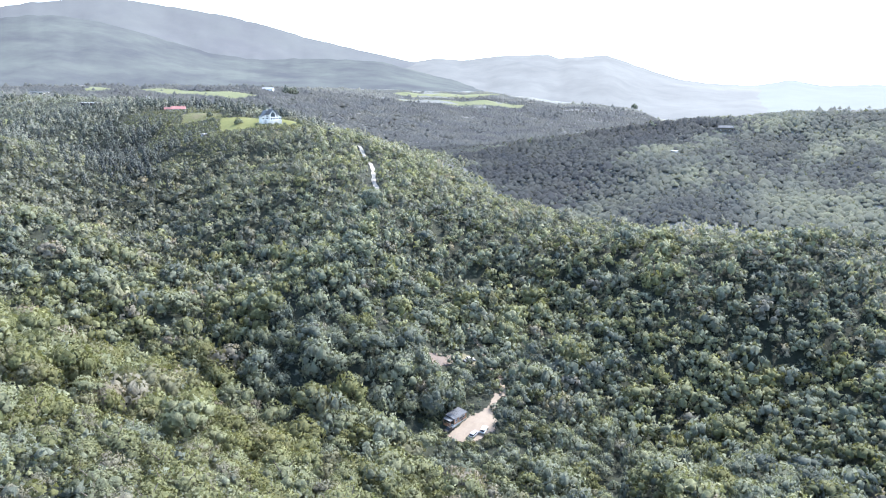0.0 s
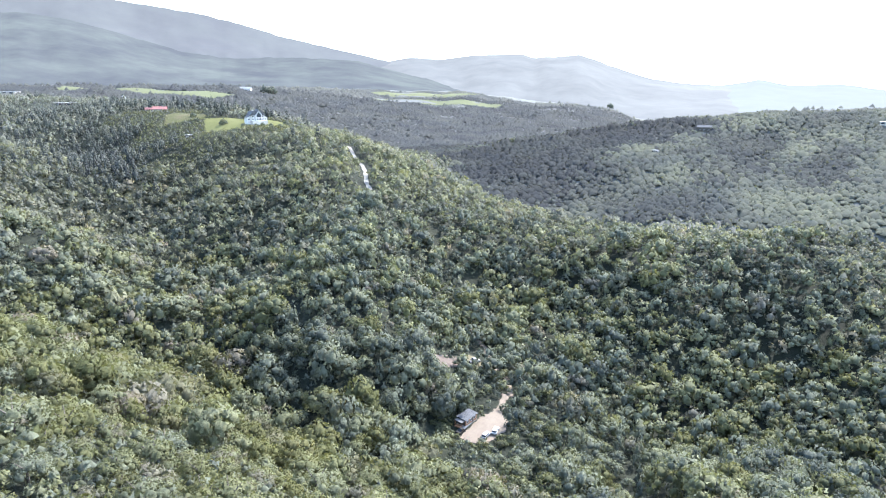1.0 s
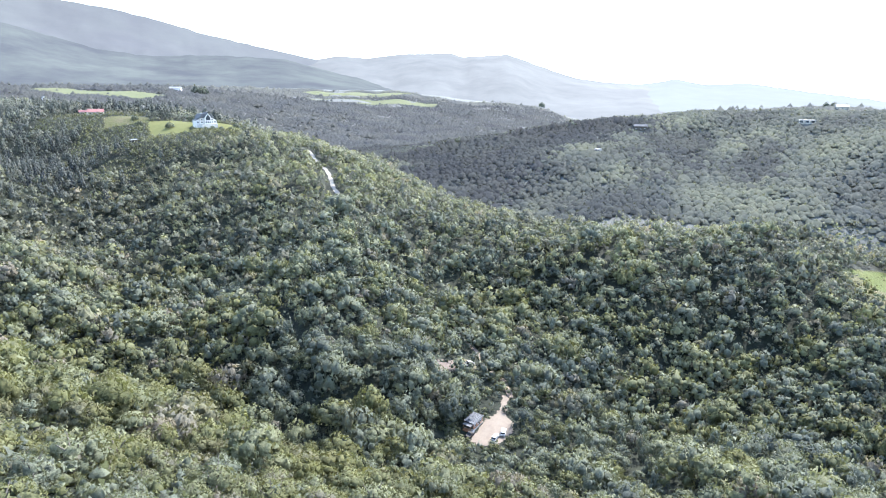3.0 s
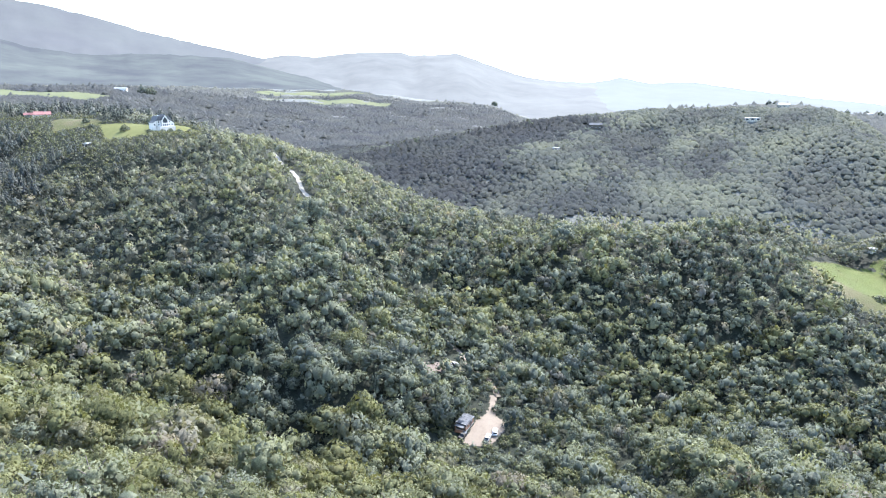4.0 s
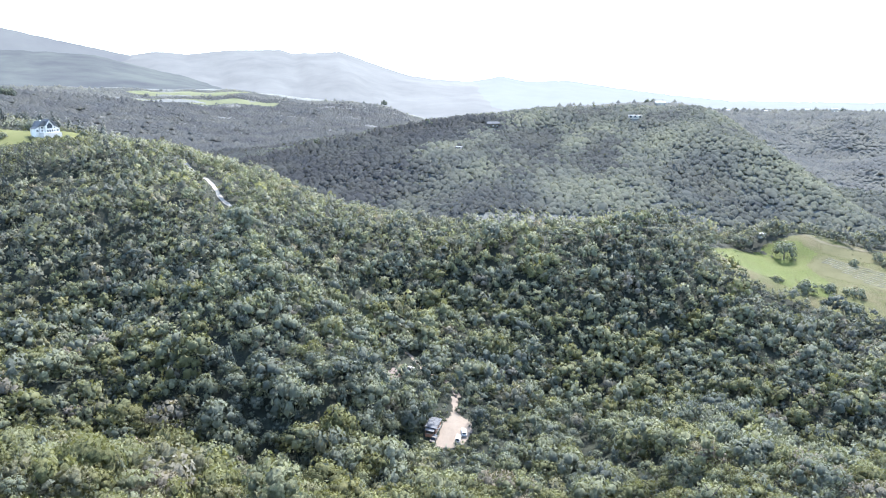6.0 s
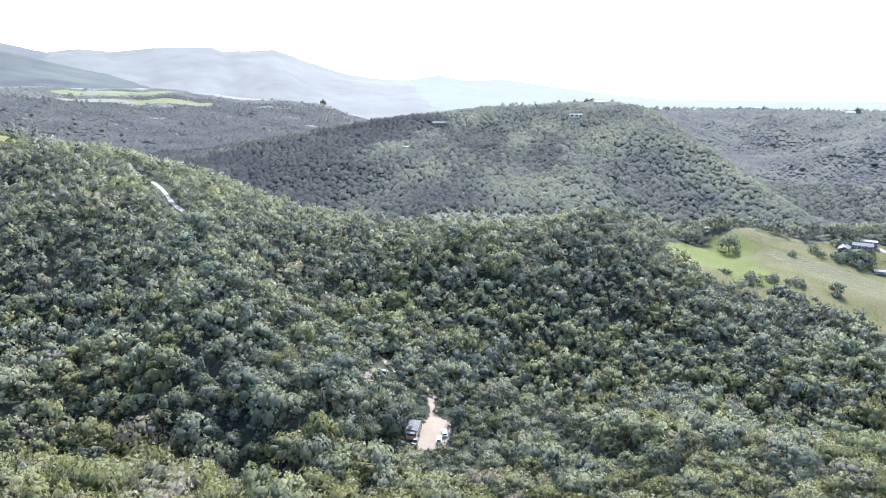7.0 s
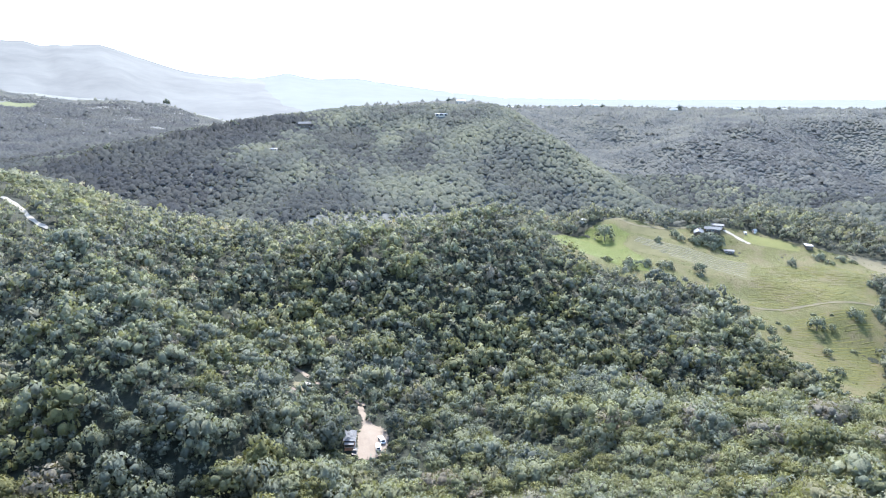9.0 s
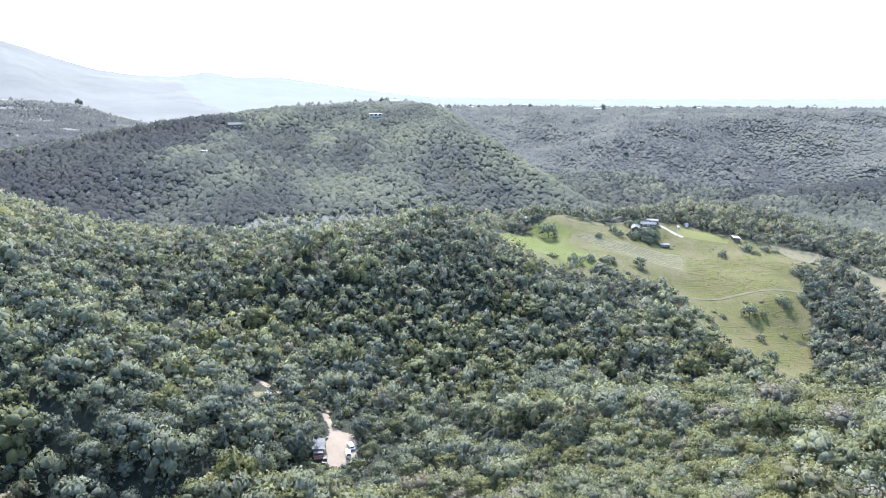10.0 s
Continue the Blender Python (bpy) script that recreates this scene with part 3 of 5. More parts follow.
def ribbon(name, label, line, width, lift, material, kind="structure", category="track"):
    """A track along a plan line, laid on the ground, with uneven edges and a raised crown."""
    pts = []
    for (ax, ay), (bx, by) in zip(line, line[1:]):
        n = max(2, int(math.hypot(bx - ax, by - ay) / 1.5))
        pts += [(ax + (bx - ax) * k / n, ay + (by - ay) * k / n) for k in range(n)]
    pts.append(line[-1])
    p = np.array(pts, float)
    for _ in range(3):
        p[1:-1] = (p[:-2] + 2 * p[1:-1] + p[2:]) / 4
    d = np.gradient(p, axis=0)
    d /= np.linalg.norm(d, axis=1)[:, None]
    nrm = np.stack([-d[:, 1], d[:, 0]], 1)
    rows = []
    for j, s in enumerate(np.linspace(-0.5, 0.5, 7)):
        w = width * (1 + 0.18 * np.sin(np.arange(len(p)) * 0.9 + j))
        c = p + nrm * (s * w)[:, None]
        rows.append(np.stack([c[:, 0], c[:, 1], ground_z(c[:, 0], c[:, 1]) + lift + 0.06 * math.cos(s * 12)], 1))
    k = len(p)
    i = (np.arange(6)[:, None] * k + np.arange(k - 1)[None]).ravel()
    ob = new(name, mesh_from(name, np.concatenate(rows), np.stack([i, i + 1, i + k + 1, i + k], 1), material, True))
    return tagged(ob, label, category, kind=kind)


draped("meadow", "sloping yellow-green grass meadow on the ridge", "meadow", MEADOW, 1.6, 0.12, GRASS)
draped("pale_field", "pale bare mown strip beside the meadow", "field", PALE_STRIP, 1.6, 0.18, STUBBLE)
draped("far_plot", "pale dry plot below the ridge", "field", FAR_PLOT, 1.6, 0.16, STUBBLE)
draped("house_lawn", "bright green lawn round the white house", "lawn", HOUSE_LAWN, 1.8, 0.15, LAWN)
draped("upper_lawn", "dry yellow-green lawn by the red-roofed house", "lawn", UPPER_LAWN, 1.8, 0.15, GRASS)
draped("left_lawn", "green paddock on the plateau", "paddock", LEFT_LAWN, 2.5, 0.15, LAWN)
draped("ridge_lawn", "vivid green mown lawn by the farmhouse", "lawn", [(357, 212), (373, 213), (381, 193), (379, 178), (371, 176), (360, 196)], 1.2, 0.2, LAWN)
draped("yard", "pale sandy parking yard beside the cabin", "yard", YARD, 0.8, 0.12, SAND)
draped("earth_plot", "bare reddish earth clearing among the trees", "clearing", EARTH_PLOT, 0.9, 0.14, EARTH)
draped("upper_yard", "grey gravel parking place among the trees", "yard", UPPER_YARD, 0.8, 0.12, STUBBLE)
draped("plain_field", "pale green field on the far plateau", "field", PLAIN_FIELD, 9, 1.2, FAR_GRASS)
draped("shed_field", "pale dry field behind the plateau sheds", "field", SHED_FIELD, 7, 0.8, FAR_GRASS)
draped("hill_field", "pale green field below the foothills", "field", HILL_FIELD, 9, 1.2, FAR_GRASS)
draped("upper_meadow", "fresh green grass at the meadow's upper end", "meadow", [(223, 284), (255, 296), (290, 291), (298, 284), (296, 268), (280, 263), (270, 240), (252, 224), (238, 236), (228, 262)], 1.6, 0.18, GREEN_GRASS)
draped("crop_bed", "greyish tilled soil under the crop tunnels", "field", [(275, 254), (281, 262), (299, 264), (328, 192), (299, 181)], 1.4, 0.2, TILLED)
ribbon("spur_track", "pale sandy track down the wooded spur", SPUR_TRACK, 2.8, 0.2, CONCRETE)
ribbon("valley_track", "narrow sandy track through the valley forest", VALLEY_TRACK, 2.2, 0.16, SAND)
ribbon("ridge_road", "pale gravel road along the ridge", RIDGE_ROAD, 2.6, 0.22, STUBBLE)
draped("terraced_plot", "greyish terraced plot beside the ridge road", "field", [(300, 268), (307, 273), (320, 263), (331, 250), (323, 241), (311, 248)], 1.4, 0.2, TILLED)
ribbon("drive", "white concrete drive beside the farmhouse lawn", DRIVE, 3.0, 0.26, CONCRETE)
ribbon("meadow_path", "worn pale path across the meadow", [(262, 172), (289, 147), (315, 119), (322, 112)], 2.0, 0.3, STUBBLE)

# ---- crop rows and terraces ----
def ridge_strip(line, width, height, lift=0.1):
    """A low rounded ridge along a plan line: points and quads."""
    (ax, ay), (bx, by) = line
    n = max(3, int(math.hypot(bx - ax, by - ay) / 2.0))
    t = np.linspace(0, 1, n)
    wob = 0.25 * np.sin(np.arange(n) * 0.7 + ax)
    dx, dy = (bx - ax), (by - ay)
    ln = math.hypot(dx, dy)
    nx, ny = -dy / ln, dx / ln
    V = []
    for s, h in ((-0.5, 0), (-0.25, 0.85), (0.1, 1), (0.5, 0)):
        px, py = ax + dx * t + nx * (s * width + wob), ay + dy * t + ny * (s * width + wob)
        V.append(np.stack([px, py, ground_z(px, py) + lift + h * height * (0.8 + 0.3 * np.sin(np.arange(n) * 1.9))], 1))
    i = (np.arange(3)[:, None] * n + np.arange(n - 1)[None]).ravel()
    return np.concatenate(V), np.stack([i, i + 1, i + n + 1, i + n], 1)


for k in range(8):
    f = k / 7
    a = (280 + 17 * f, 258 + 3 * f)
    b = (301 + 24 * f, 184 + 9 * f)
    if k < 4:
        a = (a[0] + (b[0] - a[0]) * (0.36 - 0.09 * k), a[1] + (b[1] - a[1]) * (0.36 - 0.09 * k))
    v, q = ridge_strip((a, b), 0.55, 0.4)
    tagged(new("crop_tunnel", mesh_from("crop_tunnel", v, q, ROW_COVER, True)), "long low pale crop tunnel on the meadow slope", "crop tunnel", group="crop tunnels on the meadow")

V, Q, base = [], [], 0
tr = random.Random(5)
for k in range(58):
    if k < 32:
        g = k / 31
        a, b = (318 - 53 * g, 189 - 20 * g), (375 - 60 * g, 135 - 16 * g)
    else:
        g = (k - 32) / 25
        a, b = (256 - 38 * g, 158 - 46 * g), (310 - 66 * g, 115 - 22 * g)
    f = tr.uniform(0, 0.15)
    while f < 0.96:
        e = min(0.99, f + tr.uniform(0.06, 0.35))
        if tr.random() < 0.8:
            v, q = ridge_strip(((a[0] + (b[0] - a[0]) * f, a[1] + (b[1] - a[1]) * f), (a[0] + (b[0] - a[0]) * e, a[1] + (b[1] - a[1]) * e)), tr.uniform(0.7, 1.2), tr.uniform(0.13, 0.27), 0.06)
            V.append(v)
            Q.append(q + base)
            base += len(v)
        f = e + tr.uniform(0.01, 0.06)
tagged(new("grass_terraces", mesh_from("grass_terraces", np.concatenate(V), np.concatenate(Q), TERRACE, True)), "low contour terraces of dry grass on the meadow", "terraces", kind="stuff")

# ---- buildings and vehicles ----
def part(name, bm, material, parent, label=""):
    """Links a bmesh as one mesh under a thing or under a part."""
    me = bpy.data.meshes.new(name)
    bm.normal_update()
    bm.to_mesh(me)
    bm.free()
    me.materials.append(material)
    ob = new(name, me)
    ob.parent = parent
    return tagged(ob, label) if label else ob


def box(x0, y0, z0, x1, y1, z1, bevel=0.0, bm=None):
    bm = bm or bmesh.new()
    made = bmesh.ops.create_cube(bm, size=1.0)["verts"]
    for v in made:
        v.co = Vector((x0 + (v.co.x + 0.5) * (x1 - x0), y0 + (v.co.y + 0.5) * (y1 - y0), z0 + (v.co.z + 0.5) * (z1 - z0)))
    if bevel:
        edges = list({e for v in made for e in v.link_edges})
        bmesh.ops.bevel(bm, geom=edges, offset=bevel, segments=2, affect="EDGES")
    return bm


def prism(profile, y0, y1):
    """An outline in x and z, drawn out along y."""
    bm = bmesh.new()
    a = [bm.verts.new((x, y0, z)) for x, z in profile]
    b = [bm.verts.new((x, y1, z)) for x, z in profile]
    n = len(profile)
    bm.faces.new(a)
    bm.faces.new(b[::-1])
    for i in range(n):
        bm.faces.new((a[i], b[i], b[(i + 1) % n], a[(i + 1) % n]))
    bmesh.ops.recalc_face_normals(bm, faces=bm.faces)
    return bm


def placed(name, x, y, az, label, category, group="", sink=0.0, tilt=False):
    """An empty on the ground, turned so that its own +y looks along the azimuth."""
    e = new(name)
    z = float(ground_z(x, y)) - sink
    e.matrix_world = pose(x, y, z, 0, 0, -az)
    if tilt:
        h = 1.5
        nx = (float(ground_z(x - h, y)) - float(ground_z(x + h, y))) / (2 * h)
        ny = (float(ground_z(x, y - h)) - float(ground_z(x, y + h))) / (2 * h)
        up = Vector((nx, ny, 1)).normalized()
        e.matrix_world = Matrix.Translation((x, y, z + 0.14)) @ Vector((0, 0, 1)).rotation_difference(up).to_matrix().to_4x4() @ pose(0, 0, 0, 0, 0, -az)
    return tagged(e, label, category, group)


def gable_roof(W, L, eave, ridge, over, thick=0.25):
    """Two sloping slabs over a body W wide (x) and L long (y)."""
    bm = bmesh.new()
    h = W / 2 + over
    drop = (ridge - eave) * over / (W / 2)
    for s in (-1, 1):
        pts = [(0, ridge), (s * h, eave - drop), (s * h, eave - drop + thick), (0, ridge + thick)]
        a = [bm.verts.new((x, -L / 2 - over, z)) for x, z in pts]
        b = [bm.verts.new((x, L / 2 + over, z)) for x, z in pts]
        bm.faces.new(a)
        bm.faces.new(b[::-1])
        for i in range(4):
            bm.faces.new((a[i], b[i], b[(i + 1) % 4], a[(i + 1) % 4]))
    bmesh.ops.recalc_face_normals(bm, faces=bm.faces)
    return bm


def window(parent, x, y, z, w, h, along_x, glass=None):
    """A framed window standing 4 cm proud of its wall."""
    t = 0.06
    if along_x:
        f = part("window", box(x - w / 2, y - t, z, x + w / 2, y + t, z + h), FRAME, parent)
        part("pane", box(x - w / 2 + 0.1, y - t - 0.02, z + 0.1, x + w / 2 - 0.1, y + t + 0.02, z + h - 0.1), glass or GLASS, f)
    else:
        f = part("window", box(x - t, y - w / 2, z, x + t, y + w / 2, z + h), FRAME, parent)
        part("pane", box(x - t - 0.02, y - w / 2 + 0.1, z + 0.1, x + t + 0.02, y + w / 2 - 0.1, z + h - 0.1), glass or GLASS, f)


def gable_house(name, label, x, y, az, W, L, eave, ridge, wall, roof, category="house", chimney=False, group="", windows=3, sink=1.5):
    """A plain house: gabled walls W wide and L long, roof slabs, a door and windows on both long sides."""
    e = placed(name, x, y, az, label, category, group)
    part("wall", prism([(-W / 2, -sink), (W / 2, -sink), (W / 2, eave), (0, ridge), (-W / 2, eave)], -L / 2, L / 2), wall, e)
    part("roof", gable_roof(W, L, eave, ridge, 0.5), roof, e)
    for s in (-1, 1):
        for k in range(windows):
            window(e, s * W / 2, -L / 2 + (k + 0.5) * L / windows + 0.2, 0.9, min(1.8, L / windows * 0.5), 1.2, False)
    part("door", box(-0.5, -L / 2 - 0.06, 0, 0.5, -L / 2 + 0.06, 2.1), WOOD, e)
    if chimney:
        part("chimney", box(-0.45, L * 0.2 - 0.45, eave, 0.45, L * 0.2 + 0.45, ridge + 1.2, 0.05), wall, e)
    return e


def flat_building(name, label, x, y, az, W, L, H, wall, roof, category="building", group="", openings=3, sink=1.5):
    """A low building under one thin overhanging roof slab of slight fall, with wide dark openings."""
    e = placed(name, x, y, az, label, category, group)
    part("wall", prism([(-W / 2, -sink), (W / 2, -sink), (W / 2, H - 0.3), (-W / 2, H)], -L / 2, L / 2), wall, e)
    part("roof", prism([(-W / 2 - 0.6, H + 0.02), (W / 2 + 0.6, H - 0.33), (W / 2 + 0.6, H - 0.13), (-W / 2 - 0.6, H + 0.22)], -L / 2 - 0.6, L / 2 + 0.6), roof, e)
    for k in range(openings):
        window(e, W / 2, -L / 2 + (k + 0.5) * L / openings, 0.4, L / openings * 0.6, H - 1.3, False)
    return e


def white_house():
    """Two storeys, white, its long roof crossed by a glazed front gable, with side wings and a terrace."""
    e = placed("white_house", -156, 577, 138, "large white two-storey house with grey roof and glazed gable", "house", sink=-2.6)
    part("wall", box(-8, -4.5, -5, 8, 4.5, 6.0), WHITE, e)
    part("roof", prism([(-9, 5.7), (9, 5.7), (5.5, 10.6), (-5.5, 10.6)], -5.2, 5.2), ROOF_GREY, e)
    gable = part("front_gable", prism([(-4, -5), (4, -5), (4, 6.8), (0, 11.8), (-4, 6.8)], 4.4, 7.0), WHITE, e)
    roof = part("gable_roof", gable_roof(8, 9, 6.8, 11.8, 0.5), ROOF_GREY, e)
    roof.location = (0, 3.0, 0)
    part("big_window", prism([(-2.6, 3.6), (2.6, 3.6), (2.6, 6.4), (0, 9.2), (-2.6, 6.4)], 6.95, 7.08), GLASS, gable, "tall glazed gable window")
    for s in (-1, 1):
        wing = part("wing", prism([(s * 8, -5), (s * 12, -5), (s * 12, 3.4), (s * 8, 5.4)], -3.5, 3.5), WHITE, e)
        part("wing_roof", prism([(s * 7.9, 5.5), (s * 12.5, 3.4), (s * 12.5, 3.65), (s * 7.9, 5.75)], -4, 4), ROOF_GREY, wing)
        window(e, s * 10, 3.5, 0.8, 2.2, 1.6, True)
        for z in (0.8, 3.6):
            window(e, s * 6, 4.5, z, 2.0, 1.5, True)
    for x in (-2.2, 0, 2.2):
        window(e, x, 7.0, 0.4, 1.7, 2.2, True)
    part("chimney", box(2.6, -1, 9, 3.6, 0, 11.4, 0.05), WHITE, e)
    part("terrace", box(-9, 4.4, -5.5, 9, 10.5, -0.1), STONE, e, "pale stone terrace")
    e.scale = (0.8, 0.8, 0.8)
    return e


def cabin():
    """A dark shed-roofed timber cabin with a window strip and a small porch."""
    e = placed("cabin", 5.6, 206.3, 40, "dark timber cabin with grey sheet roof beside the yard", "cabin", sink=-0.2)
    part("plinth", box(-1.9, -3.7, -2.2, 1.9, 3.7, 0.1), STONE, e)
    part("wall", prism([(-1.8, 0.1), (1.8, 0.1), (1.8, 2.4), (-1.8, 2.75)], -3.5, 3.5), DARK_WOOD, e)
    for k in range(14):
        part("board", box(1.8, -3.5 + k * 0.5 + 0.015, 0.12, 1.83, -3.5 + (k + 1) * 0.5 - 0.015, 2.3), WOOD, e, "reddish timber cladding board" if k == 0 else "")
    roof = part("roof", prism([(-2.15, 2.81), (2.25, 2.37), (2.25, 2.49), (-2.15, 2.93)], -3.85, 3.85), ROOF_DARK, e)
    for k in range(11):
        part("roof_rib", prism([(-2.13, 2.925), (2.23, 2.485), (2.23, 2.53), (-2.13, 2.97)], -3.7 + k * 0.73, -3.62 + k * 0.73), ROOF_DARK, roof)
    for yy in (-2.3, -0.2, 1.9):
        window(e, 1.86, yy, 0.9, 1.2, 1.0, False)
    part("door", box(1.8, 0.6, 0.1, 1.88, 1.4, 2.1), DARK_WOOD, e)
    porch = part("porch", box(-1.6, -5.4, -0.25, 1.6, -3.5, 0.05), WOOD, e)
    for sx in (-1.5, 1.5):
        part("post", box(sx - 0.06, -5.3, 0.05, sx + 0.06, -5.18, 2.1), WOOD, porch)
    part("porch_roof", prism([(-1.7, 2.3), (1.7, 2.05), (1.7, 2.12), (-1.7, 2.37)], -5.5, -3.6), ROOF_GREY, e, "grey sheet porch roof")
    return e


def car(x, y, az, paint, label, pickup=False):
    e = placed("car", x, y, az, label, "car", group="parked cars", tilt=True)
    body = [(-2.15, 0.35), (2.15, 0.35), (2.2, 0.75), (1.95, 0.92), (-2.1, 0.98), (-2.2, 0.7)]
    glass = [(-1.95, 0.96), (-1.55, 1.45), (0.35, 1.47), (1.05, 0.95)] if not pickup else [(-0.55, 0.97), (-0.4, 1.62), (0.6, 1.64), (1.2, 0.95)]
    shell = part("body", prism([(a, b) for a, b in body], -0.88, 0.88), paint, e)
    bpy_turn(shell)
    cab = part("cab", prism(glass, -0.74, 0.74), CAR_GLASS, e)
    bpy_turn(cab)
    gx0, gx1 = (glass[1][0], glass[2][0])
    roof = part("roof", box(gx0 + 0.02, -0.72, glass[2][1] - 0.02, gx1 - 0.02, 0.72, glass[2][1] + 0.06, 0.03), paint, e)
    bpy_turn(roof)
    if pickup:
        bed = part("load_bed", box(-2.1, -0.8, 0.9, -0.65, 0.8, 1.12), ROOF_DARK, e)
        bpy_turn(bed)
    for wx in (-1.35, 1.35):
        for wy in (-0.85, 0.85):
            bm = bmesh.new()
            bmesh.ops.create_cone(bm, cap_ends=True, segments=14, radius1=0.33, radius2=0.33, depth=0.22, matrix=pose(wx, wy, 0.33, 90))
            wheel = part("wheel", bm, TYRE, e)
            bm = bmesh.new()
            bmesh.ops.create_cone(bm, cap_ends=True, segments=10, radius1=0.19, radius2=0.17, depth=0.25, matrix=pose(wx, wy, 0.33, 90))
            rim = part("rim", bm, ROOF_GREY, wheel)
            bpy_turn(wheel)
    for wy in (-0.62, 0.62):
        lamp = part("headlight", box(2.1, wy - 0.16, 0.62, 2.22, wy + 0.16, 0.76, 0.02), CAR_GLASS, e)
        bpy_turn(lamp)
    return e


def bpy_turn(ob):
    """Cars are drawn along x; turn the part so that their nose looks along +y."""
    ob.matrix_basis = pose(0, 0, 0, 0, 0, 90)


white_house()
gable_house("red_roof_house", "long low house with a red sheet roof in the garden", -272, 660, 75, 8, 13, 3.0, 5.4, CREAM, ROOF_RED, chimney=True)
gable_house("red_roof_house", "small outbuilding with a red sheet roof", -286, 668, 75, 5, 7, 2.6, 4.2, CREAM, ROOF_RED)
flat_building("farm_shed", "long farm shed with a white sheet roof on the plateau", -465, 848, 100, 10, 26, 4.2, DARK_WOOD, WHITE_ROOF, "shed", sink=2)
flat_building("farm_shed", "long pale-roofed farm shed among plateau trees", -639, 1015, 100, 12, 34, 4.5, CREAM, WHITE_ROOF, "shed", sink=2)
flat_building("farm_shed", "low pale-roofed farm building by the fields", -693, 1230, 95, 12, 26, 4.5, CREAM, WHITE_ROOF, "shed", sink=2)
gable_house("cottage", "small white cottage among plateau trees", -475, 1035, 150, 6, 8, 4.2, 7.0, WHITE, ROOF_GREY, sink=2)
gable_house("cottage", "low white cottage behind the windbreak trees", -350, 1290, 95, 8, 22, 4.0, 7.0, WHITE, WHITE_ROOF, sink=2)
flat_building("garden_shed", "small shed with a white roof on the wooded slope", -205, 545, 130, 3, 5, 2.6, DARK_WOOD, WHITE_ROOF, "shed")
cabin()
car(3.0, 200.2, 220, CAR_BLACK, "dark pickup parked beside the cabin porch", True)
car(15.2, 200.2, 22, CAR_WHITE, "white car parked in the sandy yard")
car(11.6, 197.6, 36, CAR_SILVER, "silver-grey car parked beside the white one in the yard")
car(12.2, 247.2, 60, CAR_SILVER, "grey car parked in the upper clearing")
car(11.0, 244.4, 60, CAR_BLACK, "black car parked in the upper clearing", True)

# the farm on the ridge
gable_house("farmhouse", "dark-walled farmhouse with a long dark roof", 340, 236, 65, 6, 13, 2.6, 4.0, DARK_WOOD, ROOF_DARK, chimney=True)
gable_house("farmhouse_wing", "grey-roofed farmhouse wing beside the drive", 352, 231, 155, 5, 11, 2.6, 3.9, DARK_WOOD, ROOF_GREY)
flat_building("farm_store", "low farm store with a grey sheet roof", 361, 232, 155, 5, 9, 2.6, DARK_WOOD, ROOF_GREY, "store")
flat_building("tool_shed", "small grey-roofed tool shed below the farmhouse", 336.5, 211, 145, 3.4, 6, 1.9, DARK_WOOD, ROOF_GREY, "shed")
flat_building("shelter", "open shelter with a white roof at the wood's edge", 381, 173.5, 60, 4.0, 6.5, 2.8, DARK_WOOD, WHITE_ROOF, "shelter")
gable_house("summerhouse", "little white summerhouse at the lawn's end", 379, 211, 120, 1.8, 2.0, 2.0, 2.9, WHITE, WHITE_ROOF, windows=1)
flat_building("field_shed", "small grey shed under the ridge trees", 287, 302, 90, 2.4, 3.5, 2.3, CREAM, WHITE_ROOF, "shed", openings=1)
car(371, 214.5, 60, CAR_WHITE, "white car parked beside the farmhouse lawn")

# houses on the hill across the gorge and along its skyline
flat_building("hill_house", "low pale hillside house with a flat white roof", 573, 767, 130, 7, 20, 4.0, CREAM, WHITE_ROOF, "house", sink=3)
flat_building("hill_house", "small pale building half hidden on the slope", 280, 763, 150, 4, 8, 3.2, CREAM, WHITE_ROOF, "house", sink=3)
gable_house("hill_house", "dark-roofed shed on the wooded hill crest", 377, 848, 120, 7, 18, 5.0, 7.5, DARK_WOOD, ROOF_GREY, sink=3)
gable_house("hill_house", "pale house under the skyline trees", 660, 812, 120, 8, 16, 4.0, 6.5, CREAM, WHITE_ROOF, sink=3)
rs = random.Random(3)
for hx, hy in PLATEAU_HOUSES:
    gable_house("plateau_house", "small pale-roofed house on the far wooded plateau", hx, hy, rs.uniform(80, 150), 8, rs.uniform(14, 26), 6.5, 9.0, CREAM, WHITE_ROOF, group="houses on the far plateau", sink=4)

# ---- woods ----
rng = np.random.default_rng(7)


def unit(v):
    return v / (np.linalg.norm(v, axis=1)[:, None] + 1e-9)


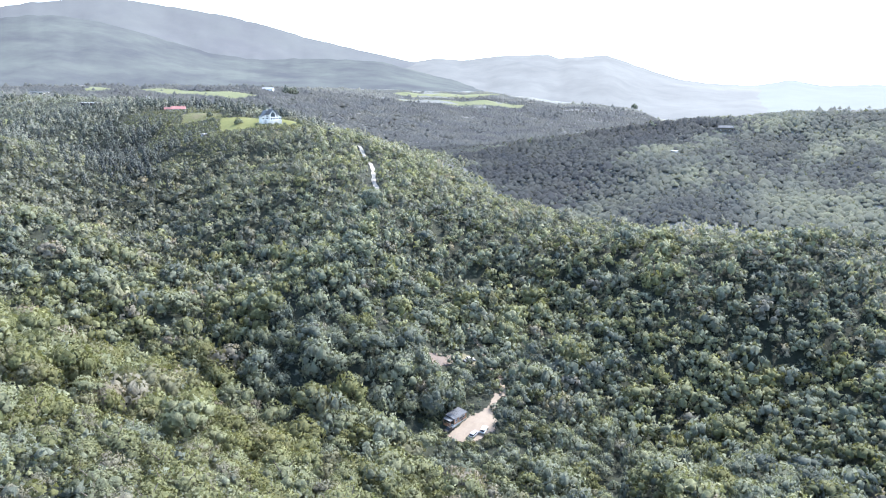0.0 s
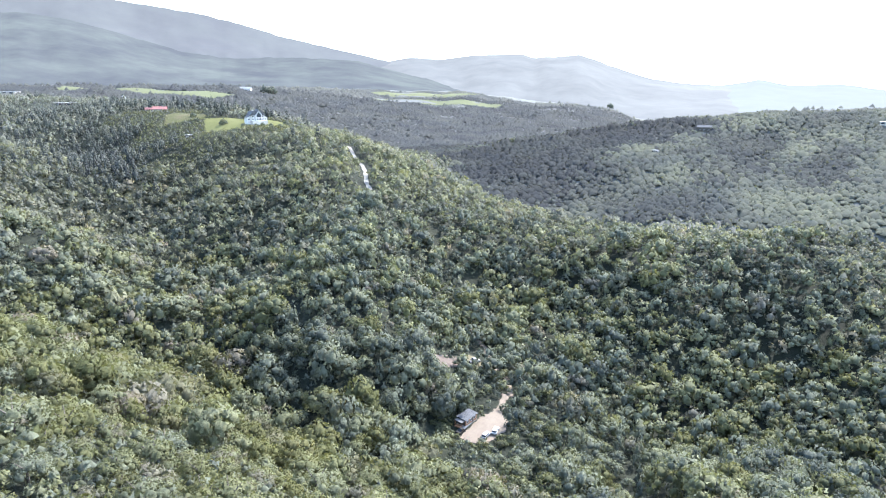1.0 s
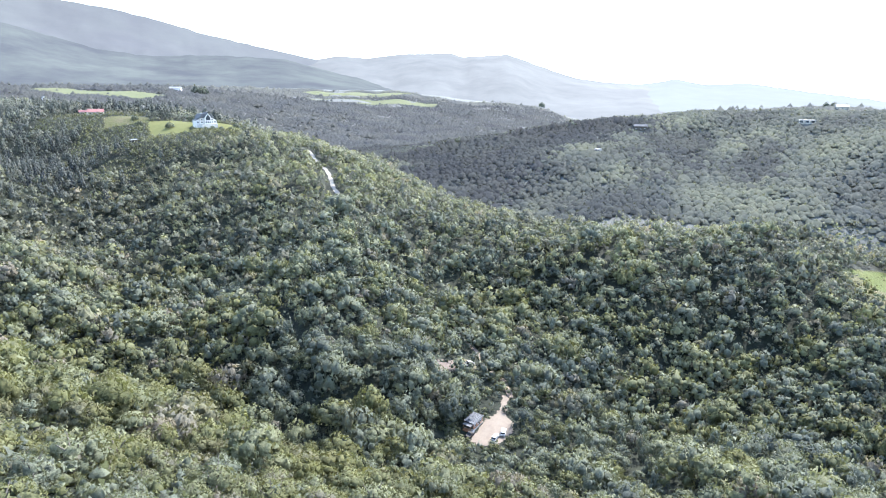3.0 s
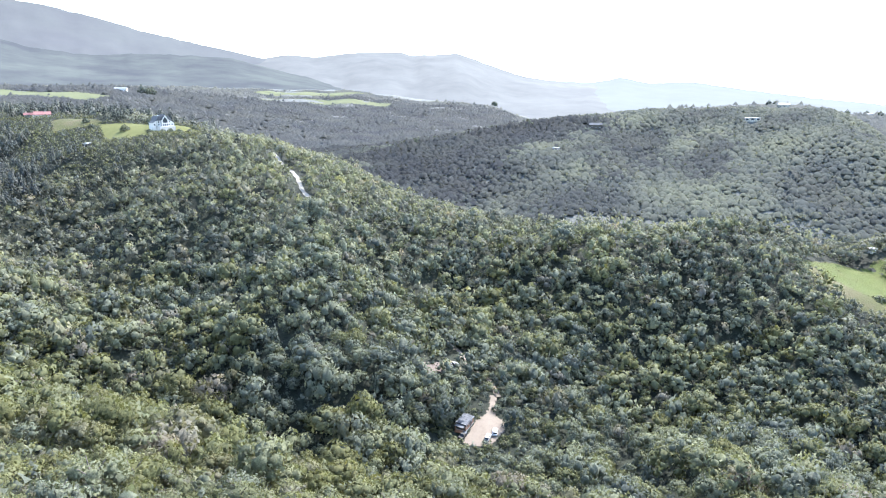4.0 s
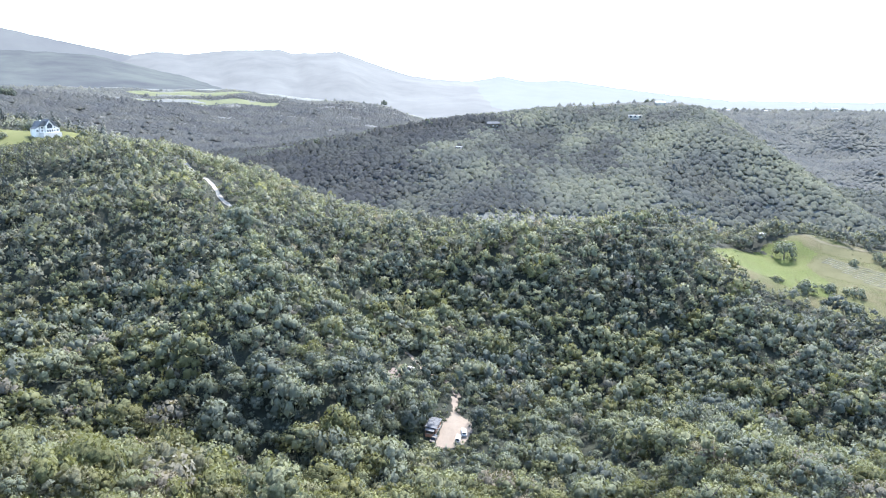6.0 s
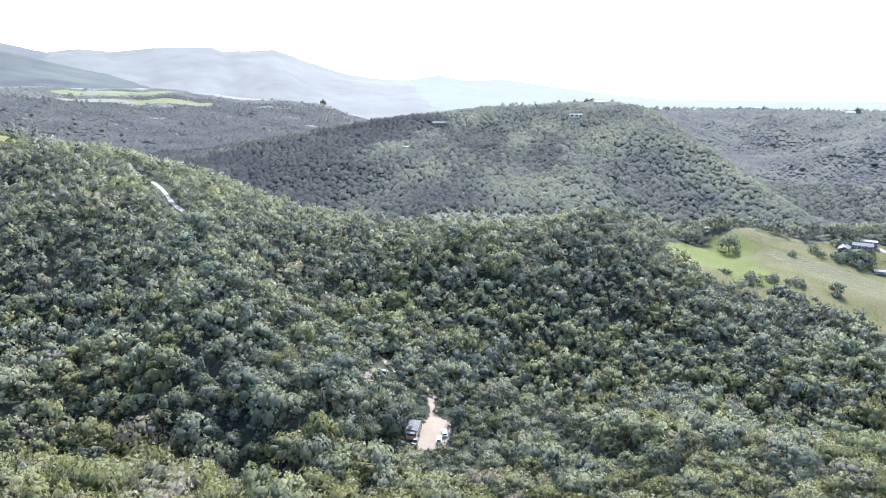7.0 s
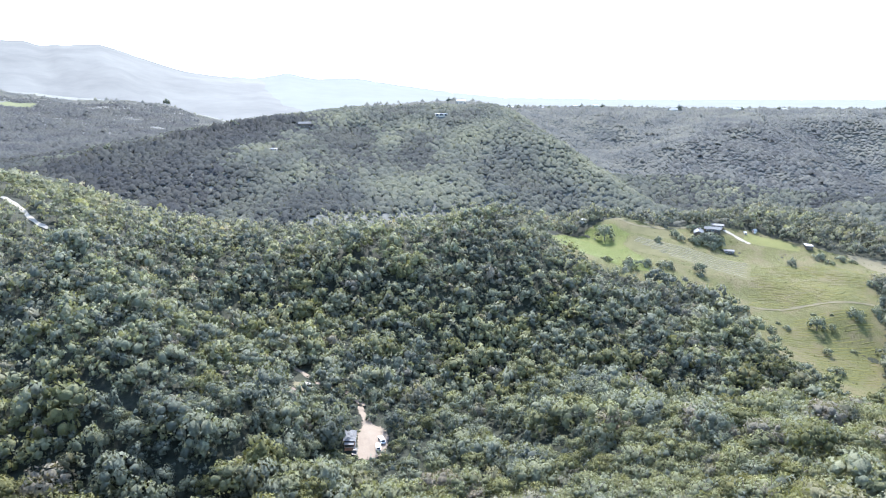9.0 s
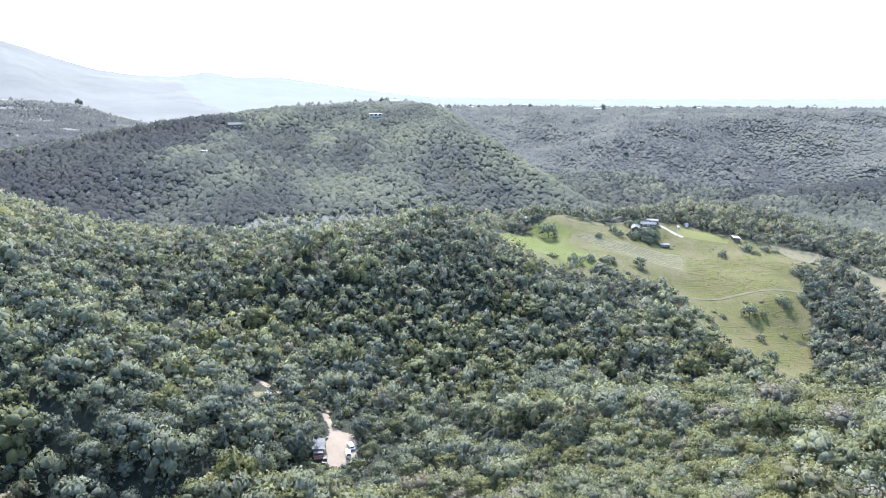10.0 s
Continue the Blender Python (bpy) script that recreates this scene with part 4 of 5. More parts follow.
def leaf_sprays(r, L, sprays, size):
    """Small leaf sprays over the lobes L of a crown, as (x, y, z, radius) rows. Returns points, normals and triangles."""
    pick = r.choice(len(L), sprays, p=L[:, 3] ** 2 / (L[:, 3] ** 2).sum())
    d = r.normal(size=(sprays, 3))
    d[:, 2] = np.abs(d[:, 2]) * 1.1 - 0.45
    d = unit(unit(d) + 0.55 * unit(L[pick, :3]))
    c = L[pick, :3] + d * L[pick, 3:4] * r.uniform(0.86, 1.14, (sprays, 1))
    flat = unit(d + r.normal(size=(sprays, 3)) * 0.55)
    u = unit(np.cross(flat, r.normal(size=(sprays, 3))))
    v = np.cross(flat, u)
    s = size * r.uniform(0.55, 1.35, (sprays, 1))
    corners = []
    for j in range(3):
        ang = 6.283 * j / 3 + r.uniform(-0.4, 0.4, (sprays, 1))
        corners.append(c + s * (np.cos(ang) * u + np.sin(ang) * v * 0.8))
    lit = unit(d + 0.6 * unit(L[pick, :3]) + 0.14 * flat)
    i = np.arange(sprays) * 3
    return np.stack(corners, 1).reshape(-1, 3), np.repeat(lit, 3, 0), np.stack([i, i + 1, i + 2], 1)


def dome(r, rings, squat=1.0):
    """A lumpy closed cap, the leafy mass inside a crown: (count, radius, height) rings from a top point down."""
    V, T = [(0, 0, r.uniform(0.92, 1.05) * squat)], []
    prev = [0]
    for n, rad, h in rings:
        off, cur = r.uniform(0, 6.283), []
        for j in range(n):
            a = off + 6.283 * j / n
            q = rad * r.uniform(0.72, 1.2)
            cur.append(len(V))
            V.append((q * math.cos(a), q * math.sin(a), h * squat + r.uniform(-0.1, 0.1)))
        if len(prev) == 1:
            T += [(0, cur[j], cur[(j + 1) % n]) for j in range(n)]
        else:
            m = len(prev)
            ang = lambda k: math.atan2(V[k][1], V[k][0])
            a0 = ang(prev[0])
            start = min(range(n), key=lambda j: abs((ang(cur[j]) - a0 + 3.1416) % 6.2832 - 3.1416))
            i = j = 0
            while i < m or j < n:
                p, c = prev[i % m], cur[(start + j) % n]
                if j * m <= i * n and j < n:
                    T.append((p, c, cur[(start + j + 1) % n]))
                    j += 1
                else:
                    T.append((p, c, prev[(i + 1) % m]))
                    i += 1
        prev = cur
    T = np.array(T)
    V = np.array(V, float)
    nz = np.cross(V[T[:, 1]] - V[T[:, 0]], V[T[:, 2]] - V[T[:, 0]])
    out = (nz * (V[T].mean(1) - np.array([0, 0, 0.3]))).sum(1) < 0
    T[out] = T[out][:, ::-1]
    return V, T


CAP = [(5, 0.8, 0.45), (5, 0.82, -0.35)]
BROAD_CAP = [(6, 0.75, 0.6), (5, 0.95, -0.1)]
SMALL_CAP = [(6, 0.95, 0.0)]
HILL_CAP = [(5, 0.72, 0.55), (6, 1.05, -0.1)]


def crown_from(r, L, sprays, size, rings, inner=0.72):
    """Lumpy leaf masses at the lobes L with sprays over them: points, normals, triangles."""
    V, N, T, base = [], [], [], 0
    for x, y, z, q in L:
        v, t = dome(r, rings)
        V.append(v * q * inner + np.array([x, y, z]))
        N.append(unit(unit(v) + 0.5 * unit(np.array([[x, y, z]]))))
        T.append(t + base)
        base += len(v)
    if sprays:
        sv, sn, st = leaf_sprays(r, np.array(L), sprays, size)
        V.append(sv)
        N.append(sn)
        T.append(st + base)
    return np.concatenate(V), np.concatenate(N), np.concatenate(T)


def full_crown(r, lobes, sprays, size, rings=CAP, spread=1.0, inner=0.72):
    """A broad crown of radius about 1: a top lobe and rounded lobes winding down and outwards from it, with gaps."""
    if lobes == 1:
        return crown_from(r, [(0, 0, 0.05, 0.9)], sprays, size, rings, 0.95)
    L = [(r.uniform(-0.15, 0.15), r.uniform(-0.15, 0.15), 0.42, r.uniform(0.4, 0.5))]
    off, lean = r.uniform(0, 6.283), r.uniform(-0.15, 0.15, 2)
    for k in range(1, lobes):
        f = k / (lobes - 1)
        a = off + 2.4 * k + r.uniform(-0.35, 0.35)
        h = 0.42 - 0.62 * f ** 1.3 + r.uniform(-0.12, 0.12)
        rad = (0.42 + 0.24 * math.sin(2.2 * f)) * spread * r.uniform(0.85, 1.2)
        q = r.uniform(0.24, 0.47) * (1.25 if lobes < 6 else 1.0)
        L.append((rad * math.cos(a) + lean[0] * f, rad * math.sin(a) + lean[1] * f, h, q))
    return crown_from(r, L, sprays, size, rings, inner)


def soft_crown(shape, rise):
    """The same crown, normals turned to the sky to soften contrast as haze would."""
    v, nrm, t = shape
    return v, unit(nrm + np.array([0, 0, rise])), t


def pine_crown(r, tiers, sprays, size):
    """A tall pointed crown: ragged tiers of boughs that narrow upwards."""
    L = []
    for k in range(tiers):
        f = k / (tiers - 1)
        w = 0.62 * (1 - f) + 0.1
        for j in range(3 if f < 0.7 else 1):
            a = 6.283 * j / 3 + 1.1 * k + r.uniform(-0.4, 0.4)
            L.append((w * math.cos(a) * r.uniform(0.5, 1.0), w * math.sin(a) * r.uniform(0.5, 1.0), -0.45 + 1.35 * f + r.uniform(-0.06, 0.06), w * r.uniform(0.55, 0.8) + 0.05))
    return crown_from(r, L, sprays, size, SMALL_CAP)


def tint_mesh(me, values):
    at = me.attributes.new("tint", "FLOAT", "POINT")
    at.data.foreach_set("value", np.asarray(values, np.float32))
    return me


def wood(name, label, xs, ys, radius, tall, tint, shapes, material, stretch=None):
    """Many trees, too many to count, as one object."""
    r = np.random.default_rng(len(xs))
    pick = r.integers(0, len(shapes), len(xs))
    zs = ground_z(xs, ys)
    up = radius * 1.1 * (1.0 if stretch is None else stretch)
    turn = r.uniform(0, 6.283, len(xs))
    V, N, T, A, base = [], [], [], [], 0
    for k, (sv, sn, st) in enumerate(shapes):
        m = np.flatnonzero(pick == k)
        c, s = np.cos(turn[m])[:, None], np.sin(turn[m])[:, None]
        x = (sv[None, :, 0] * c - sv[None, :, 1] * s) * radius[m][:, None] + xs[m][:, None]
        y = (sv[None, :, 0] * s + sv[None, :, 1] * c) * radius[m][:, None] + ys[m][:, None]
        z = sv[None, :, 2] * up[m][:, None] + (zs + tall - 0.92 * up)[m][:, None]
        V.append(np.stack([x, y, z], 2).reshape(-1, 3))
        N.append(np.stack([sn[None, :, 0] * c - sn[None, :, 1] * s, sn[None, :, 0] * s + sn[None, :, 1] * c, np.repeat(sn[None, :, 2], len(m), 0)], 2).reshape(-1, 3))
        n = len(sv)
        T.append((st[None] + (base + np.arange(len(m)) * n)[:, None, None]).reshape(-1, 3))
        A.append(np.repeat(tint[m], n))
        base += n * len(m)
    me = tint_mesh(mesh_from(name, np.concatenate(V), np.concatenate(T), material, True, np.concatenate(N)), np.concatenate(A))
    return tagged(new(name, me), label, "trees", kind="stuff")


def scatter(spacing, keep, low=(-860, 40), high=(2080, 2060), keep_share=1.0):
    """Jittered places over the plan, thinned to those that keep() wants."""
    gx, gy = np.meshgrid(np.arange(low[0], high[0], spacing), np.arange(low[1], high[1], spacing))
    gx = gx + (np.arange(gx.shape[0]) % 2)[:, None] * spacing / 2
    x = (gx + rng.uniform(-0.42, 0.42, gx.shape) * spacing).ravel()
    y = (gy + rng.uniform(-0.42, 0.42, gy.shape) * spacing).ravel()
    az = np.degrees(np.arctan2(x + 60, y + 46))
    d = np.hypot(x + 46, y - 15)
    m = (az > -42) & (az < 90) & keep(x, y, d)
    x, y = x[m], y[m]
    m = ~open_ground(x, y) & (rng.uniform(size=len(x)) < keep_share)
    return x[m], y[m]


def patchy(x, y):
    """0 to 1: where the woods are lighter or darker in kind."""
    return 0.5 + 0.25 * (np.sin(0.027 * x + 0.017 * y + 1) + np.sin(0.02 * x - 0.035 * y + 2 * np.sin(0.013 * y)))


def near_tint(x, y):
    """Pale yellow-green scrub on the near hill, dark forest down in the valley, some grey or brown crowns."""
    scrub = np.clip((100 - 0.62 * (y - 80) - 0.30 * (x + 46)) / 50, 0, 1) * 0.24
    t = 0.18 + scrub - 0.2 * np.clip((x - 200) / 80, 0, 1) - 0.22 * np.clip((-150 - x) / 80, 0, 1) + 0.36 * patchy(x, y) + rng.normal(0, 0.2, len(x))
    odd = rng.uniform(size=len(x))
    return np.where(odd > 0.945, rng.uniform(0.86, 1.0, len(x)), np.clip(t, 0, 0.84))


def is_near_hill(x, y):
    return (y < 134) & (y > 64) & (x > -125) & (x < 72)


SHAPES_NEAR = [full_crown(rng, int(rng.integers(9, 15)), 400, 0.086, spread=rng.uniform(0.9, 1.15), inner=0.64) for _ in range(26)]
SHAPES_MID = [full_crown(rng, int(rng.integers(6, 10)), 96, 0.14) for _ in range(20)]
SHAPES_SLOPE = [full_crown(rng, int(rng.integers(4, 7)), 46, 0.175, SMALL_CAP) for _ in range(18)]
SHAPES_FAR = [full_crown(rng, 3, 14, 0.22, SMALL_CAP) for _ in range(12)]
SHAPES_SCRUB = [full_crown(rng, 5, 120, 0.11, SMALL_CAP) for _ in range(14)]
SHAPES_HILL = [soft_crown(full_crown(rng, 1, 5, 0.24, HILL_CAP), 1.0) for _ in range(14)]
SHAPES_REMOTE = [soft_crown(full_crown(rng, 1, 0, 0.3, SMALL_CAP), 1.3) for _ in range(10)]
SHAPES_PLAIN = [full_crown(rng, 1, 0, 0, BROAD_CAP) for _ in range(6)]
SHAPES_PINE = [pine_crown(rng, 5, 50, 0.16) for _ in range(10)]
GORGE = [(-150, 1100), (-60, 720), (10, 570), (75, 470), (140, 400), (240, 375), (330, 345), (440, 345), (520, 360), (430, 510), (300, 545), (130, 580), (70, 640), (10, 900), (-70, 1080)]


def deep(x, y):
    """Down in the gorge behind the ridge."""
    return in_polygon(x, y, GORGE)


def garden_low(x, y):
    """The low growth on the slope below the white house and its lawns."""
    out = ((x > -262) & (x < -118) & (y > 522) & (y < 612)) | ((x > -310) & (x < -225) & (y > 600) & (y < 665))
    out |= line_distance(x, y, [(-148, 548), (-178, 520), (-208, 494)]) < 15
    for a, b, r in ((-450, 805, 45), (-478, 830, 40), (-610, 965, 55), (-640, 990, 50), (-470, 1005, 30), (-340, 1260, 50)):
        out |= np.hypot(x - a, y - b) < r
    return out


def pine_share(x, y):
    """Where dark tall pines stand among the other trees."""
    a = np.exp(-(((x + 238) / 48) ** 2 + ((y - 515) / 55) ** 2)) * 1.1 + np.exp(-(((x + 250) / 90) ** 2 + ((y - 580) / 80) ** 2)) * 0.35 + np.exp(-(((x + 170) / 110) ** 2 + ((y - 900) / 110) ** 2)) * 0.6 + np.exp(-(((x + 330) / 120) ** 2 + ((y - 700) / 90) ** 2)) * 0.5
    return np.where(garden_low(x, y), 0, a)


x, y = scatter(6.5, lambda x, y, d: (d < 225) & (d > 45) & ~is_near_hill(x, y), (-330, 40), (330, 360), 0.94)
rad = np.clip(rng.lognormal(math.log(4.3), 0.42, len(x)), 1.8, 8.0)
front = (line_distance(x, y, [(-6, 196), (10, 191), (27, 192)]) < 8.5) | (np.hypot(x + 1, y - 228) < 5) | (line_distance(x, y, [(18, 222), (30, 214), (35, 206)]) < 6.5)
rad = np.where(front, np.minimum(rad, 1.8), rad)
spire = (rng.uniform(size=len(x)) < 0.06) & ~front
tall = np.where(front, rad * 1.2 + 0.8, rad * rng.uniform(0.9, 1.55, len(x)) + 2.6)
tint = near_tint(x, y)
wood("valley_forest", "dense mixed green forest of rounded crowns on the valley slopes", x[~spire], y[~spire], rad[~spire], tall[~spire], tint[~spire], SHAPES_NEAR, LEAVES, rng.uniform(0.8, 1.35, np.count_nonzero(~spire)))
tall_ones = rng.uniform(1.9, 2.8, np.count_nonzero(spire))
wood("columnar_trees", "slender dark-green pointed trees among the valley forest", x[spire], y[spire], tall_ones, rng.uniform(8, 12.5, len(tall_ones)), tint[spire] * 0.5, SHAPES_PINE, LEAVES, rng.uniform(1.7, 2.4, len(tall_ones)))
gx, gy = np.meshgrid(np.arange(-250, 170, 5.4), np.arange(-85, 75, 5.4))
x, y = (gx + rng.uniform(-3, 3, gx.shape)).ravel(), (gy + rng.uniform(-3, 3, gx.shape)).ravel()
az = np.degrees(np.arctan2(x + 60, y + 46))
m = ((y < 42) | (az < -42) | (az > 90) | (np.hypot(x + 46, y - 15) < 46)) & ~is_near_hill(x, y)
x, y = x[m], y[m]
rad = np.clip(rng.lognormal(math.log(4.4), 0.35, len(x)), 2.0, 7.0)
wood("hilltop_forest", "green scrub forest over the near hill's back", x, y, rad, rad * rng.uniform(0.9, 1.3, len(x)) + 0.8, near_tint(x, y), SHAPES_SLOPE, LEAVES)
x, y = scatter(4.9, lambda x, y, d: (d < 330) & (d > 45), (-330, 40), (330, 360))
rad = np.clip(rng.lognormal(math.log(2.2), 0.3, len(x)), 0.9, 3.6)
# the low tint stands in for shade in the gaps between crowns
wood("understorey", "leafy bushes under the forest trees, tinted dark like shade", x, y, rad, rad * rng.uniform(0.8, 1.5, len(x)) + 0.6, np.clip(rng.normal(0.2, 0.12, len(x)), 0, 0.8), SHAPES_FAR, LEAVES)
x, y = scatter(6.0, lambda x, y, d: (d >= 225) & (d < 560) & ~deep(x, y), keep_share=0.95)
rad = np.clip(rng.lognormal(math.log(3.9), 0.36, len(x)), 1.6, 7)
pine = rng.uniform(size=len(x)) < pine_share(x, y)
low = garden_low(x, y)
rad = np.where(low, np.minimum(rad, 2.4), rad)
tall = np.where(low, rad * 1.2, rad * rng.uniform(0.9, 1.6, len(x)) + 2.2)
hue, lift = near_tint(x, y), rng.uniform(0.8, 1.3, len(x))
m = (np.hypot(x + 46, y - 15) < 330 + rng.uniform(-70, 70, len(x))) & ~pine
wood("bowl_forest", "mixed green and greyish forest round the valley's bowl", x[m], y[m], rad[m], tall[m], hue[m], SHAPES_MID, LEAVES, lift[m])
m = ~m & ~pine
wood("slope_forest", "dense green forest on the spur and ridge", x[m], y[m], rad[m], tall[m], hue[m], SHAPES_SLOPE, SLOPE_LEAVES, lift[m])
n = np.count_nonzero(pine)
wood("slope_pines", "tall dark pines standing among the slope forest", x[pine], y[pine], rng.uniform(2.4, 3.4, n), rng.uniform(10, 16, n), rng.uniform(0, 1, n), SHAPES_PINE, PINE_NEEDLES, rng.uniform(1.8, 2.5, n))
x, y = scatter(6.9, lambda x, y, d: (d >= 560) & (d < 1050) & ~deep(x, y) & (x < 10 - 0.1 * (y - 560)) & (y < 1000))
rad = np.clip(rng.lognormal(math.log(4.0), 0.33, len(x)), 1.6, 6.5)
pine = rng.uniform(size=len(x)) < pine_share(x, y) + np.where(garden_low(x, y), 0, 0.05)
low = garden_low(x, y)
rad = np.where(low, np.minimum(rad, 2.4), rad)
tall = np.where(low, rad * 1.2, rad * rng.uniform(0.9, 1.6, len(x)) + 1.5)
hue = np.clip(0.3 + 0.4 * patchy(x, y) + rng.normal(0, 0.15, len(x)), 0, 1)
m = ~pine
wood("plateau_woodland", "dull green woodland on the plateau", x[m], y[m], rad[m], tall[m], hue[m], SHAPES_FAR, PLATEAU_LEAVES, np.ones(np.count_nonzero(m)))
n = np.count_nonzero(pine)
wood("plateau_pines", "dark pines scattered through the plateau woodland", x[pine], y[pine], rng.uniform(2.6, 3.6, n), rng.uniform(10, 17, n), rng.uniform(0.1, 1, n), SHAPES_PINE, PINE_NEEDLES, rng.uniform(1.7, 2.4, n))
x, y = scatter(8.0, lambda x, y, d: (d >= 330) & (d < 1600) & deep(x, y))
rad = rng.lognormal(math.log(5.0), 0.25, len(x))
wood("gorge_forest", "dense dark forest down in the gorge", x, y, rad, rad * rng.uniform(0.9, 1.4, len(x)) + 1.0, np.clip(rng.normal(0.35, 0.15, len(x)), 0, 0.8), SHAPES_FAR, SLOPE_LEAVES)
x, y = scatter(3.2, lambda x, y, d: garden_low(x, y) & (y < 680), (-320, 470), (-100, 690))
rad = np.clip(rng.lognormal(math.log(1.7), 0.3, len(x)), 0.9, 3)
wood("garden_scrub", "light yellow-green scrub below the house lawns", x, y, rad, rad * rng.uniform(0.8, 1.3, len(x)) + 0.2, np.clip(rng.normal(0.68, 0.1, len(x)), 0, 0.85), SHAPES_FAR, LEAVES)
x, y = scatter(5.4, lambda x, y, d: (pine_share(x, y) > 0.1) & (d > 480), (-480, 430), (-80, 800))
rad = np.clip(rng.lognormal(math.log(2.1), 0.3, len(x)), 1.0, 3.5)
wood("pine_undergrowth", "grey-green brush under the pines of the plateau slope", x, y, rad, rad * rng.uniform(0.8, 1.4, len(x)) + 0.3, np.clip(rng.normal(0.7, 0.2, len(x)), 0, 1), SHAPES_FAR, PINE_NEEDLES)
DARK_RIDGE = [(60, 870), (125, 905), (200, 905), (295, 905), (380, 875)]


def far_dark(x, y):
    return np.clip(1 - line_distance(x, y, DARK_RIDGE) / 55, 0, 1)


def spur_face(x, y):
    """The second spur's side, where trees are tinted darker than along its crest."""
    return in_polygon(x, y, [(1180, 600), (1300, 560), (1420, 560), (1430, 500), (1380, 430), (1300, 330), (1020, 285), (929, 371), (808, 414), (785, 450), (850, 540), (930, 560), (1040, 580)])


DARK_PATCH_1 = [(366, 852), (460, 812), (437, 754), (338, 662), (288, 644), (287, 687), (355, 747)]
DARK_PATCH_2 = [(484, 776), (525, 750), (446, 635), (387, 608), (421, 690)]


def dark_patch(x, y):
    """Two outlines in the folds of the hill across the gorge where tint is lowered."""
    x, y = x + rng.normal(0, 9, len(x)), y + rng.normal(0, 9, len(x))
    return in_polygon(x, y, DARK_PATCH_1) | in_polygon(x, y, DARK_PATCH_2)


def shade_tinted(x, y):
    """The gorge's far wall and the plateau's edge, where shade is painted into the leaves."""
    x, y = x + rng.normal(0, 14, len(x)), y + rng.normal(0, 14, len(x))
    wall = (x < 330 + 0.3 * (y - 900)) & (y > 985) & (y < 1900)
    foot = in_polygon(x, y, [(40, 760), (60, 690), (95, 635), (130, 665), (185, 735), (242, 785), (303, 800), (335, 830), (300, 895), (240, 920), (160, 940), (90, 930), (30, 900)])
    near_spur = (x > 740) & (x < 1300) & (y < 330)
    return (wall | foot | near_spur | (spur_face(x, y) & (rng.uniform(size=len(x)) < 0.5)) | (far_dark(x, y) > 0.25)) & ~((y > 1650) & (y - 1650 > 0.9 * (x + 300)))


x, y = scatter(6.0, lambda x, y, d: (d >= 560) & (d < 1050) & ~deep(x, y) & ~((x < 10 - 0.1 * (y - 560)) & (y < 1000)))
rad = rng.lognormal(math.log(4.9), 0.26, len(x))
dark = far_dark(x, y)
# tint drops on the dark ridge, towards small x and in the patches
tint = np.clip(0.1 + 0.7 * patchy(x, y) + rng.normal(0, 0.09, len(x)) - 0.3 * dark - 0.25 * np.clip((340 - x) / 100, 0, 1) - 0.5 * dark_patch(x, y), 0, 1)
tall = 4.5 + 0.5 * (rad - 4.9) + rng.uniform(-1.0, 1.0, len(x)) + 7 * dark * rng.uniform(0.2, 1.2, len(x))
flat = 0.8 + 0.6 * dark
m = shade_tinted(x, y)
wood("hill_woodland", "scrub woodland on the hill across the gorge, grey-green with haze tinted in", x[~m], y[~m], rad[~m], tall[~m], tint[~m], SHAPES_HILL, FAR_LEAVES, flat[~m])
wood("shaded_woodland", "trees on the gorge's wall, coloured dark blue-green for shade", x[m], y[m], rad[m], tall[m], tint[m], SHAPES_HILL, SHADED_LEAVES, flat[m])
x, y = scatter(6.4, lambda x, y, d: (d >= 1050) & (d < 2030) & ~(deep(x, y) & (d < 1600)))
rad = rng.lognormal(math.log(5.6), 0.28, len(x))
tint = np.clip(0.1 + 0.7 * patchy(x, y) + rng.normal(0, 0.09, len(x)), 0, 1)
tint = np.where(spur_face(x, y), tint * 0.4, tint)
tower = rng.uniform(size=len(x)) < 0.03
tall = 3.4 + 0.4 * (rad - 5.6) + rng.uniform(-0.6, 0.6, len(x)) + 6.5 * tower
m = shade_tinted(x, y)
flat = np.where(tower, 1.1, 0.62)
wood("remote_woodland", "grey-green woodland on remote hills and plateau, haze tinted into its leaves", x[~m], y[~m], rad[~m], tall[~m], tint[~m], SHAPES_REMOTE, REMOTE_LEAVES, flat[~m])
wood("plateau_edge_woodland", "woodland along the far plateau's edge, coloured dark blue-green for shade", x[m], y[m], rad[m], tall[m], tint[m], SHAPES_REMOTE, DARK_FAR_LEAVES, flat[m])


# ---- single trees ----
def trunk_bmesh(h, r0):
    """A tapered, slightly leaning trunk with three limbs."""
    bm = bmesh.new()
    bmesh.ops.create_cone(bm, cap_ends=True, segments=7, radius1=r0, radius2=r0 * 0.5, depth=h, matrix=pose(0, 0, h / 2))
    for k in range(3):
        bmesh.ops.create_cone(bm, cap_ends=True, segments=5, radius1=r0 * 0.45, radius2=r0 * 0.15, depth=h * 0.7, matrix=pose(0.22 * h * math.cos(k * 2.1), 0.22 * h * math.sin(k * 2.1), h * 1.05, 38 * math.sin(-k * 2.1 - 0.0), 38 * math.cos(k * 2.1), 0))
    return bm


